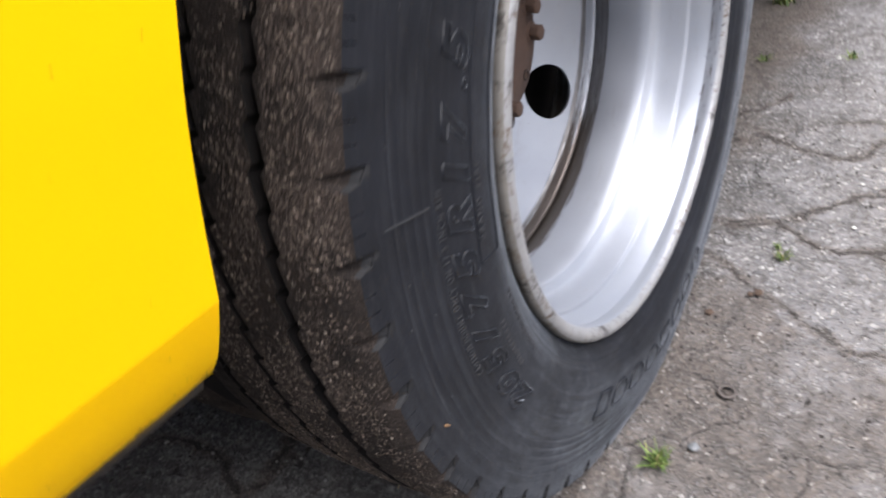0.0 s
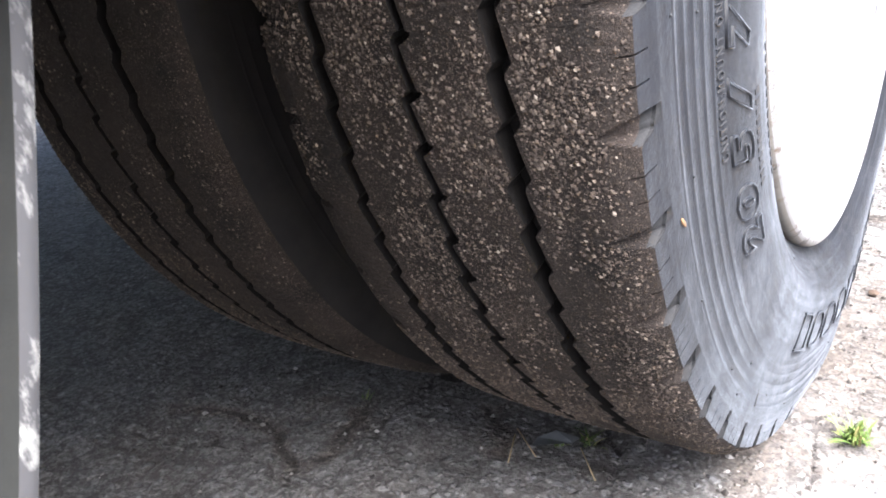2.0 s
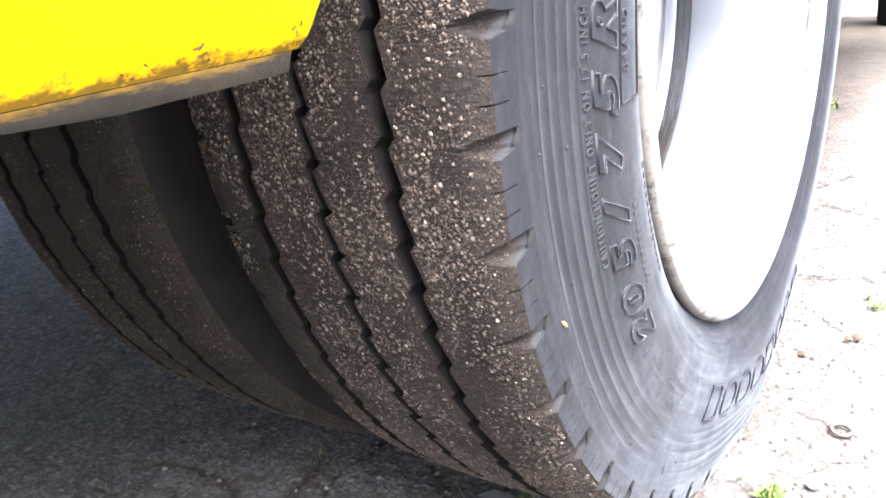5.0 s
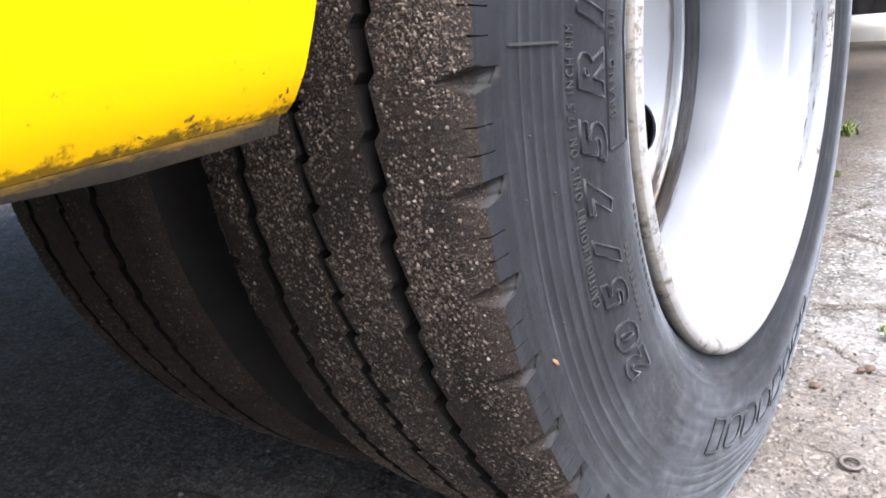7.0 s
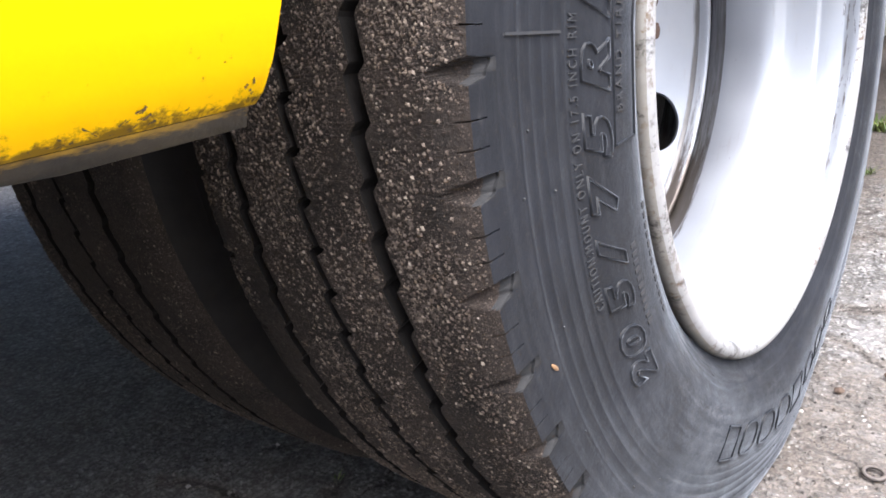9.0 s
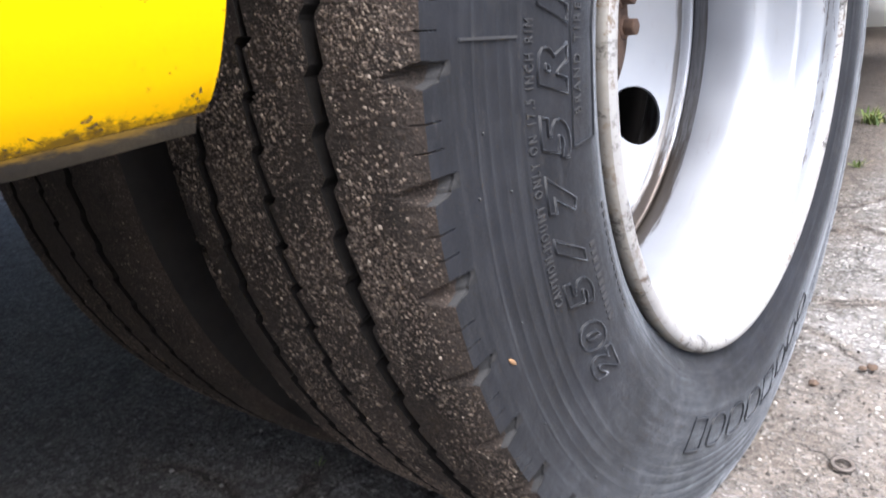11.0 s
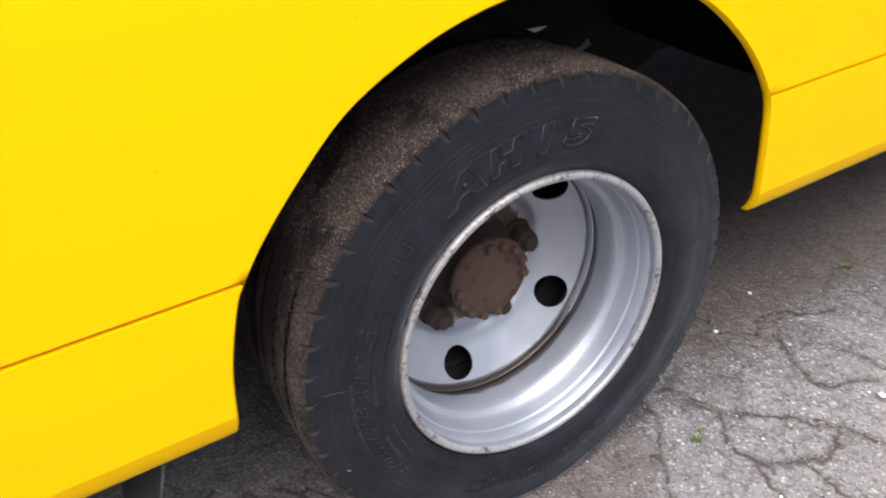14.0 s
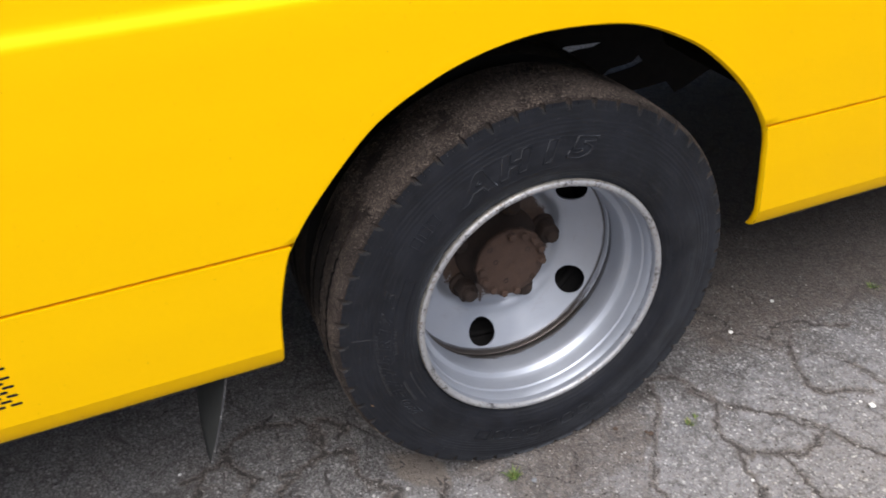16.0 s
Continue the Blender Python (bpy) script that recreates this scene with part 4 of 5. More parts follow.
    for x in (-0.1655, -0.1680, -0.1694, -0.1708, -0.1722, -0.1734):
        cols.append((x * one, land(x * one), True, crown(x)))
    cols += wall(-1)
    X = np.stack([c[0] * one for c in cols], 1)
    R = np.stack([c[1] * one for c in cols], 1)
    # small unevenness of worn rubber
    nz = np.random.default_rng(5).normal(0, 0.00009, R.shape)
    R = R + nz * np.array([1.0 if c[2] else 0.0 for c in cols])[None, :]
    Y, Z = R * np.cos(theta)[:, None], R * np.sin(theta)[:, None]
    flat = -AXLE + 0.0004
    Z = np.where(Z < flat, flat + (Z - flat) * 0.03, Z)
    k = X.shape[1]
    idx = np.arange(rows * k).reshape(rows, k)
    nxt = np.roll(idx, -1, 0)
    faces = np.stack([idx[:, :-1], idx[:, 1:], nxt[:, 1:], nxt[:, :-1]], -1).reshape(-1, 4)
    on = np.array([c[2] for c in cols])
    sunk = np.stack([c[3] * one - c[1] for c in cols], 1)
    cutout = (notch > 0.02)[:, None] & ((sunk[:, :-1] > 0.0010) | (sunk[:, 1:] > 0.0010)) & (np.minimum(-X[:, :-1], X[:, :-1] + 0.173) < 0.002)
    mid = np.minimum(-X[:, :-1], X[:, :-1] + 0.173) > 0.03
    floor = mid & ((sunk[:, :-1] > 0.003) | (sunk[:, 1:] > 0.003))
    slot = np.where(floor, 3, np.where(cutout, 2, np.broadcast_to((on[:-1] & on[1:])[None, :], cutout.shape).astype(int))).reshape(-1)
    crisp = (np.broadcast_to(((on[:-1] & on[1:]) | (R[0, :-1] > 0.3455) | (R[0, 1:] > 0.3455))[None, :], cutout.shape)).reshape(-1)
    return np.stack([X, Y, Z], -1).reshape(-1, 3), faces, slot, crisp


def facet_tread(ob, crisp):
    ob.data.polygons.foreach_set("use_smooth", ~crisp)
    ob.data.update()


def grit(name, count, seed, parent, label, slope=(0.66, -0.085, -0.020), caked=False):
    """Loose stones and sand stuck to a tread, thicker over the crown where it is caked."""
    g = np.random.default_rng(seed)
    n = count * 4
    th, x = np.radians(30 + 240 * g.random(n)), -0.174 + 0.173 * g.random(n)
    arc = th * 0.37
    clump = value_noise(arc, x, 16, seed + 1) * 0.6 + value_noise(arc, x, 55, seed + 2) * 0.4
    like = np.clip((clump - 0.31) * 2.6, 0, 1) ** 1.5 * (slope[0] + (1 - slope[0]) * smooth01(slope[1], slope[2], x)) * (1 - 0.35 * smooth01(-0.010, -0.001, x))
    ph = ((np.degrees(th) - 3.71) / STEP) % 1.0
    for gx, half, deep, shift, amp in GROOVES:
        like = np.where(np.abs(x - gx - zigzag(ph, shift, amp)) < half * 1.35 + 0.0006, 0.0, like)
    like = np.where(np.abs(ph - 0.445) < 0.125 * np.clip(1 - np.minimum(-x, x + 0.173) / 0.0130, 0, 1) ** 0.75 + 0.006, 0.0, like)
    if caked:
        crust = smooth01(50, 80, np.degrees(th)) * (1 - smooth01(138, 160, np.degrees(th)))
        rough = np.clip((clump - 0.22) * 2.4, 0, 1) * (0.35 + 0.65 * smooth01(-0.13, -0.03, x)) * (x < -0.003)
        like = np.maximum(like, crust * rough)
    pick = g.random(n) < like
    th, x = th[pick][:count], x[pick][:count]
    m = len(th)
    size = 0.00021 + 0.00102 * g.random(m) ** 3.4
    if caked:
        size *= 1 + 0.7 * smooth01(60, 85, np.degrees(th)) * (1 - smooth01(135, 155, np.degrees(th)))
    base = np.array([(1, 0, 0), (-1, 0, 0), (0, 1, 0), (0, -1, 0), (0, 0, 1), (0, 0, -1)], float)
    tri = np.array([(0, 2, 4), (2, 1, 4), (1, 3, 4), (3, 0, 4), (2, 0, 5), (1, 2, 5), (3, 1, 5), (0, 3, 5)])
    sh = base[None] * size[:, None, None] * (0.6 + 0.8 * g.random((m, 6, 1)))
    sh[:, :, 2] *= 0.6
    spin = g.random(m) * np.pi
    c, s = np.cos(spin)[:, None], np.sin(spin)[:, None]
    a, b = sh[:, :, 0] * c - sh[:, :, 1] * s, sh[:, :, 0] * s + sh[:, :, 1] * c
    r = crown(x)[:, None] + size[:, None] * 0.12 + sh[:, :, 2]
    t = th[:, None] + b / 0.375
    P = np.stack([x[:, None] + a, r * np.cos(t), r * np.sin(t)], -1)
    P[:, :, 2] = np.maximum(P[:, :, 2], -AXLE + 0.0005)
    faces = (tri[None] + 6 * np.arange(m)[:, None, None]).reshape(-1, 3)
    ob = mesh_object(name, P.reshape(-1, 3), faces, GRIT, parent, label, smooth=False)
    ob["kind"] = "stuff"
    return ob


def groove_mud(groove, parent):
    """Dried mud packed into one groove over the crown of the tyre, ragged at its ends."""
    gx, half, deep, shift, amp = groove
    a = np.arange(48.0, 166.0, 0.35)
    fill = smooth01(48, 74, a) * (1 - smooth01(142, 166, a))
    ph = ((a - 3.71) / STEP) % 1.0
    mid = gx + np.array([zigzag(p, shift, amp) for p in ph])
    u = np.linspace(-1.0, 1.0, 7)
    X = mid[:, None] + (half + 0.0006) * u[None]
    A = np.radians(a)[:, None] + 0 * X
    lump = value_noise(A * 0.37, X, 260, 5) * 0.0022 + value_noise(A * 0.37, X, 70, 6) * 0.0020
    R = crown(X) + 0.0003 - lump - deep * (1 - fill[:, None]) * 0.98
    n, k = X.shape
    idx = np.arange(n * k).reshape(n, k)
    faces = np.stack([idx[:-1, :-1], idx[1:, :-1], idx[1:, 1:], idx[:-1, 1:]], -1).reshape(-1, 4)
    mesh_object("packed_mud", np.stack([X, R * np.cos(A), R * np.sin(A)], -1).reshape(-1, 3), faces, TREAD, parent, "dried brown mud packed in a groove")


RIM = [(-0.004, 0.2275), (0.0008, 0.2325), (0.0022, 0.2350), (0.0014, 0.2368), (-0.0005, 0.2372)]
# inside of the rim from its lip to the weld, then the disc
BARREL = [(-0.0010, 0.2231), (-0.0060, 0.2240), (-0.0080, 0.2236), (-0.0090, 0.2228), (-0.0260, 0.2213), (-0.0275, 0.2210), (-0.0286, 0.2200), (-0.0292, 0.2188), (-0.0310, 0.2184), (-0.0460, 0.2158), (-0.0550, 0.2136), (-0.0580, 0.2120),
          (-0.0620, 0.2062), (-0.0645, 0.2044), (-0.0760, 0.2030), (-0.1000, 0.2017), (-0.1100, 0.2032), (-0.1200, 0.2080), (-0.1290, 0.2145), (-0.1380, 0.2180), (-0.150, 0.2190)]
DISC_OUTER = [(-0.1500, 0.2192), (-0.1440, 0.2160), (-0.1350, 0.2142), (-0.1290, 0.2134), (-0.1268, 0.2120), (-0.1260, 0.2102), (-0.1266, 0.2084), (-0.1288, 0.2074), (-0.1345, 0.2070), (-0.1382, 0.2062), (-0.1402, 0.2046)]
# the dished face from the flange to the bolting ring, and the ring itself
DISH = [(0.2046, -0.1402), (0.2010, -0.1426), (0.1950, -0.1468), (0.1758, -0.1590), (0.1560, -0.1716), (0.1480, -0.1762), (0.1430, -0.1786)]
DISC_INNER = [(-0.1786, 0.1430), (-0.1806, 0.1395), (-0.1836, 0.1352), (-0.1876, 0.1312), (-0.1915, 0.1275), (-0.1944, 0.1235), (-0.1962, 0.1190), (-0.1972, 0.1130), (-0.1978, 0.0800)]
HOLES = [radians(-35.0 + 72 * k) for k in range(5)]


def build_rim():
    back = [(-0.178, 0.236), (-0.174, 0.228), (-0.150, 0.2245), (-0.139, 0.2205), (-0.128, 0.2165), (-0.117, 0.2115), (-0.108, 0.207), (-0.075, 0.207), (-0.066, 0.2105), (-0.055, 0.217), (-0.016, 0.2280), (-0.0075, 0.2310)]
    # the rolled edge
    back += [(0.0034 + 0.0066 * math.cos(radians(t)), 0.2295 + 0.0066 * math.sin(radians(t))) for t in range(150, -76, -15)]
    v, f = lathe(back + BARREL, 160)
    n = len(back) + len(BARREL)
    slots = []
    for i in range(160):
        for k in range(n - 1):
            slots.append(2 if 11 <= k <= 18 else 1 if 18 < k <= len(back) - 2 else 0)
    return v, f, slots


def build_disc():
    """The wheel disc: a dished ring with five round hand holes, between the welded flange and the bolting ring."""
    side, rings, hr, rc = 24, 7, 0.0292, 0.1758
    rr, xx = [r for r, _ in DISH][::-1], [x for _, x in DISH][::-1]
    bm = bmesh.new()
    for prof in (DISC_OUTER, DISC_INNER):
        v, f = lathe(prof, 5 * side)
        turn = Matrix.Rotation(HOLES[0] - math.pi / 5, 4, "X")
        vs = [bm.verts.new(turn @ Vector(p)) for p in v]
        for q in f:
            bm.faces.new([vs[i] for i in q])
    r0, r1, half = rr[0], rr[-1], math.pi / 5
    border = [(r0, half * (2 * k / side - 1)) for k in range(side)] + [(r0 + (r1 - r0) * k / side, half) for k in range(side)]
    border += [(r1, half * (1 - 2 * k / side)) for k in range(side)] + [(r1 - (r1 - r0) * k / side, -half) for k in range(side)]
    n = len(border)
    for h in HOLES:
        loops = []
        for j in range(rings + 1):
            u = (j / rings) ** 1.3
            loop = []
            for k, (rb, ab) in enumerate(border):
                t = math.radians(225) + 2 * math.pi * k / n
                ra, aa = rc + hr * 0.86 * math.sin(t), hr / rc * math.cos(t)
                r, a = ra + (rb - ra) * u, h + aa + (ab - aa) * u
                loop.append(bm.verts.new((float(np.interp(r, rr, xx)), r * math.cos(a), r * math.sin(a))))
            loops.append(loop)
        for p, q in zip(loops[:-1], loops[1:]):
            for k in range(n):
                bm.faces.new((p[k], p[(k + 1) % n], q[(k + 1) % n], q[k]))
    bmesh.ops.remove_doubles(bm, verts=bm.verts, dist=0.00008)
    bmesh.ops.recalc_face_normals(bm, faces=bm.faces)
    bmesh.ops.solidify(bm, geom=bm.faces[:], thickness=0.004)
    return bm


def write_round(text, a_start, a_end, r0, height, depth=0.0009, outline=False, slant=0.0, stroke=0.036, swell=0.0, spread=1.0):
    """Raised letters along the sidewall, clockwise, tops outward. Returns verts and faces about the axle."""
    cu = bpy.data.curves.new("letters", "FONT")
    cu.body, cu.size, cu.resolution_u, cu.shear, cu.offset = text, 1.0, 3, slant, swell
    cu.space_character = spread
    if outline:
        cu.fill_mode, cu.bevel_depth, cu.bevel_resolution = "NONE", stroke, 1
    else:
        cu.extrude = 0.5
    tmp = new("letters", cu)
    bpy.context.view_layer.update()
    me = bpy.data.meshes.new_from_object(tmp.evaluated_get(bpy.context.evaluated_depsgraph_get()))
    co = np.array([v.co[:] for v in me.vertices])
    faces = [tuple(p.vertices) for p in me.polygons]
    bpy.data.objects.remove(tmp)
    bpy.data.meshes.remove(me)
    bpy.data.curves.remove(cu)
    u = (co[:, 0] - co[:, 0].min()) / (co[:, 0].max() - co[:, 0].min())
    v = (co[:, 1] - co[:, 1].min()) / (co[:, 1].max() - co[:, 1].min())
    a = np.radians(a_start + (a_end - a_start) * u)
    r = r0 + height * v
    x = wall_x(r) + bulge(a, r) + (depth * (co[:, 2] / stroke - 0.35) if outline else np.where(co[:, 2] > 0, 0.0007, -0.0005))
    return np.stack([x, r * np.cos(a), r * np.sin(a)], -1), faces


def ring_bars(marks, r0, r1, lift=0.0008):
    """Raised bars on the sidewall, each from one angle to another."""
    vs, fs = [], []
    for a0, a1 in marks:
        base = len(vs)
        for a in np.linspace(a0, a1, 4):
            for r, up in ((r0, -0.0004), (r0 + 0.0004, lift), (r1 - 0.0004, lift), (r1, -0.0004)):
                t = radians(a)
                vs.append((float(wall_x(r) + bulge(t, r)) + up, r * math.cos(t), r * math.sin(t)))
        for i in range(3):
            for k in range(3):
                b = base + i * 4 + k
                fs.append((b, b + 1, b + 5, b + 4))
        for i in (0, 3):
            b = base + i * 4
            fs.append((b, b + 1, b + 2, b + 3))
    return vs, fs


def frame_bars(a0, a1, r0, r1, w=0.0012, lift=0.0008):
    """The four sides of a raised outlined block."""
    dw = math.degrees(w / 0.295) * (1 if a1 > a0 else -1)
    out = ([], [])
    for marks, lo, hi in (([(a0, a1)], r0, r0 + w), ([(a0, a1)], r1 - w, r1), ([(a0, a0 + dw), (a1 - dw, a1)], r0 + w, r1 - w)):
        v, f = ring_bars(marks, lo, hi, lift)
        f = [tuple(i + len(out[0]) for i in q) for q in f]
        out[0].extend(v)
        out[1].extend(f)
    return out


def round_mark(mid, half, r0, r1, w=0.0011, lift=0.0012):
    """A raised rounded loop on the sidewall."""
    vs, fs, n = [], [], 40
    for k in range(n):
        t = 2 * math.pi * k / n
        c, q = math.cos(t), math.sin(t)
        c, q = math.copysign(abs(c) ** 0.62, c), math.copysign(abs(q) ** 0.62, q)
        for grow, up in ((1.0, -0.0004), (0.5, lift), (-0.5, lift), (-1.0, -0.0004)):
            r = (r0 + r1) / 2 + ((r1 - r0) / 2 - w + grow * w) * q
            a = radians(mid) + (radians(half) - w / 0.29 + grow * w / 0.29) * c
            vs.append((float(wall_x(r) + bulge(a, r)) + up, r * math.cos(a), r * math.sin(a)))
    for k in range(n):
        for j in range(3):
            fs.append((4 * k + j, 4 * k + j + 1, 4 * ((k + 1) % n) + j + 1, 4 * ((k + 1) % n) + j))
    return vs, fs


def build_wheels():
    tv, tf, ts, crisp = build_tyre_data()
    rv, rf, rs = build_rim()
    outer = mesh_object("outer_wheel", rv, rf, [SILVER, LIP, LIP_OUT], bus, "silver painted steel outer wheel with a worn rusty lip", slots=rs)
    outer.location = (0, 0, AXLE)
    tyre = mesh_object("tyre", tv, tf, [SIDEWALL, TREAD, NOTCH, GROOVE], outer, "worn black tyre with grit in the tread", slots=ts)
    facet_tread(tyre, crisp)
    disc = part("disc", build_disc(), SILVER, outer, "silver painted wheel disc with five round holes")
    disc.data.set_sharp_from_angle(angle=radians(50))
    size = [("2", 209.4, 4.5), ("0", 204.6, 4.6), ("5", 198.7, 4.5), ("/", 193.8, 4.8), ("7", 187.9, 4.7), ("5", 182.8, 4.7), ("R", 177.1, 4.6), ("1", 171.9, 3.0), ("7", 166.8, 4.6), (".", 163.0, 1.3), ("5", 159.4, 4.6)]
    kind = [("A", 117.0, 15.5), ("H", 102.0, 13.6), ("1", 90.2, 6.8), ("5", 79.4, 11.8)]
    for glyphs, r0, h, slant in ((size, 0.2855, 0.0190, 0.25), (kind, 0.2765, 0.0365, 0.3)):
        for ch, mid, wide in glyphs:
            v, f = write_round(ch, mid + wide / 2, mid - wide / 2, r0, h * 0.22 if ch == "." else h, 0.0021 if h < 0.03 else 0.0034, True, slant, 0.022 if h < 0.03 else 0.030, 0.055)
            mesh_object("raised_letter", v, f, SIDEWALL, outer, "raised outlined letter", smooth=True)
    v, f = ring_bars([(108.0, 86.5)], 0.2665, 0.2682)
    mesh_object("underline", v, f, SIDEWALL, outer, "raised underline", smooth=False)
    v, f = write_round("CAUTION:MOUNT ONLY ON 17.5 INCH RIM", 198.2, 173.0, 0.3065, 0.0048, spread=1.45)
    mesh_object("mounting_note", v, f, RAISED, outer, "small raised lettering", smooth=False)
    v, f = write_round("BRAND TIRE", 181.4, 171.6, 0.2758, 0.0050, spread=1.5)
    mesh_object("brand_note", v, f, RAISED, outer, "small raised lettering", smooth=False)
    for k, a in enumerate(np.linspace(-119.0, -62.0, 9)[:-1]):
        if k in (0, 4):
            v, f = frame_bars(a, a + 5.2, 0.2780, 0.3040, 0.0018, 0.0012)
        else:
            v, f = round_mark(a + 2.7, 2.9, 0.2780, 0.3040)
        mesh_object("maker_mark", v, f, SIDEWALL, outer, "plain raised block", smooth=False)
    for a in (141.5, 137.3, 133.1):
        v, f = frame_bars(a, a - 3.2, 0.2880, 0.3060, 0.0018, 0.0015)
        mesh_object("side_mark", v, f, SIDEWALL, outer, "plain raised block", smooth=False)
    v, f = ring_bars([(205.2 - 1.0 * k, 204.7 - 1.0 * k) for k in range(11)], 0.2762, 0.2812, 0.0005)
    mesh_object("small_print", v, f, RAISED, outer, "row of small raised bars", smooth=False)
    v, f = ring_bars([(207.0 - 1.2 * k, 206.3 - 1.2 * k) for k in range(13)], 0.2615, 0.2645, 0.0004)
    mesh_object("small_print", v, f, RAISED, outer, "row of small raised bars", smooth=False)
    for k in range(9):
        for r, a in ((0.3367, 180.6), (0.3429, 185.0), (0.3238, 185.6), (0.3332, 196.6), (0.3420, 207.4)):
            t = radians(a + 40 * k)
            bm = bmesh.new()
            bmesh.ops.create_icosphere(bm, subdivisions=1, radius=0.0007, matrix=Matrix.Translation((float(wall_x(r) + bulge(t, r)) + 0.0003, r * math.cos(t), r * math.sin(t))))
            part("mould_nub", bm, RAISED, outer)
    v, f = frame_bars(184.4, 152.0, 0.2650, 0.2842, 0.0010, 0.0010)
    mesh_object("print_border", v, f, SIDEWALL, outer, "thin raised border", smooth=False)
    for a, r0, r1 in ((174.3, 0.3150, 0.3480), (-127.0, 0.2500, 0.3420)):
        v, f = ring_bars([(a - 0.10, a + 0.10)], r0, r1)
        mesh_object("mould_line", v, f, RAISED, outer, "fine raised mould line", smooth=False)
    grit("tread_grit", 150000, 30, outer, "pale grit stuck to the tread", caked=True)
    for groove in GROOVES:
        groove_mud(groove, outer)
    # a fleck of clay on the sidewall
    t, r = math.atan2(0.2475 - 0.3595, -0.327), 0.3455
    bm = bmesh.new()
    bmesh.ops.create_icosphere(bm, subdivisions=2, radius=1, matrix=Matrix.Translation((0.0042, r * math.cos(t), r * math.sin(t))) @ Matrix.Rotation(t + 0.5, 4, "X") @ Matrix.Diagonal((0.0004, 0.0011, 0.0040, 1)))
    part("clay_fleck", bm, ORANGE, outer, "orange clay fleck")
    # the inner twin, with its shade put into black steel and tyre walls
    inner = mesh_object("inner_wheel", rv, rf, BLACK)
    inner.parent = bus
    inner["label"] = "inner twin wheel, blacked for the shade it stands in"
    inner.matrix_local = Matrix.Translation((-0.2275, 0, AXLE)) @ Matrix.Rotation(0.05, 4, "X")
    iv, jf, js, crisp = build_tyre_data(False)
    facet_tread(mesh_object("tyre", iv, jf, [BLACK, TREAD, NOTCH, GROOVE], inner, "dusty worn inner tyre with walls blacked for shade", slots=js), crisp)
    grit("tread_grit", 42000, 60, inner, "pale grit stuck to the tread", (0.45, -0.040, -0.060))
    return outer


wheel = build_wheels()


def build_hub():
    profile = [(-0.1985, 0.086), (-0.1900, 0.0850), (-0.1870, 0.080), (-0.1780, 0.067), (-0.1600, 0.0640), (-0.1440, 0.0640), (-0.1415, 0.0655), (-0.1405, 0.0690), (-0.1390, 0.0703), (-0.1300, 0.0703), (-0.1282, 0.0690),
               (-0.1275, 0.0520), (-0.1270, 0.0180), (-0.1266, 0.0060), (-0.1285, 0.0030), (-0.1290, 0.0)]
    v, f = lathe(profile, 72)
    # barrel behind the flange in darker rust, standing for the shade there
    hub = mesh_object("axle_hub", v, f, [RUST_DARK, RUST], bus, "rust-brown axle hub with a bolted flange", slots=[int(k >= 7) for _ in range(72) for k in range(len(profile) - 1)])
    hub.location = (0, 0, AXLE)
    # two sets of five bolts, with a jacking hole in each gap between them
    for k, a in enumerate(c + 24.5 * d for c in (43, 228) for d in (-2, -1, 0, 1, 2)):
        y, z = 0.0615 * math.cos(radians(a)), 0.0615 * math.sin(radians(a))
        part("flange_bolt", hexagon(0.0078, -0.1285, -0.1165, y, z, 0.7 * k, 0.0014), RUST, hub)
        v, f = lathe([(-0.1286, 0.0), (-0.1284, 0.0104), (-0.1270, 0.0102), (-0.1262, 0.0085), (-0.1262, 0.0)], 18)
        mesh_object("bolt_washer", v + np.array([0, y, z]), f, RUST, hub)
        v, f = lathe([(-0.1410, 0.0), (-0.1405, 0.0098), (-0.1300, 0.0100), (-0.1284, 0.0088), (-0.1281, 0.0)], 14)
        mesh_object("flange_lobe", v + np.array([0, 0.0625 * math.cos(radians(a)), 0.0625 * math.sin(radians(a))]), f, RUST, hub)
    for a, r in ((-44, 0.060), (136, 0.060), (34, 0.040), (-108, 0.038), (160, 0.034)):
        v, f = lathe([(-0.1270, 0.0056), (-0.1262, 0.0050), (-0.1262, 0.0036), (-0.1290, 0.0032), (-0.1295, 0.0)], 14)
        v = v + np.array([0, r * math.cos(radians(a)), r * math.sin(radians(a))])
        mesh_object("threaded_hole", v, f, RUST_DARK, hub)
    for k in range(5):
        a = radians(8 + 72 * k)
        y, z = 0.1020 * math.cos(a), 0.1020 * math.sin(a)
        part("wheel_nut", hexagon(0.0222, -0.1945, -0.1640, y, z, 0.3 * k, 0.003), RUST_DARK, hub, "rusty wheel nut")
        v, f = lathe([(-0.198, 0.0), (-0.1979, 0.0300), (-0.1945, 0.0292), (-0.1915, 0.0240), (-0.1910, 0.0)], 24)
        mesh_object("nut_washer", v + np.array([0, y, z]), f, RUST_DARK, hub)
        v, f = lathe([(-0.172, 0.0135), (-0.1530, 0.0130), (-0.1512, 0.0112), (-0.1508, 0.0)], 18)
        mesh_object("stud", v + np.array([0, y, z]), f, RUST_DARK, hub)
    v, f = lathe([(-0.2150, 0.070), (-0.2160, 0.150), (-0.2200, 0.170), (-0.2300, 0.196), (-0.262, 0.199), (-0.30, 0.199), (-0.34, 0.19)], 64)
    # black face keeps the disc holes dark, their shade put into its colour
    drum = mesh_object("brake_drum", v, f, BLACK, bus, "brake drum, blacked for the darkness behind the disc holes")
    drum.location = (0, 0, AXLE)


build_hub()

# ---------------------------------------------------------------- marks and slots on the skirt


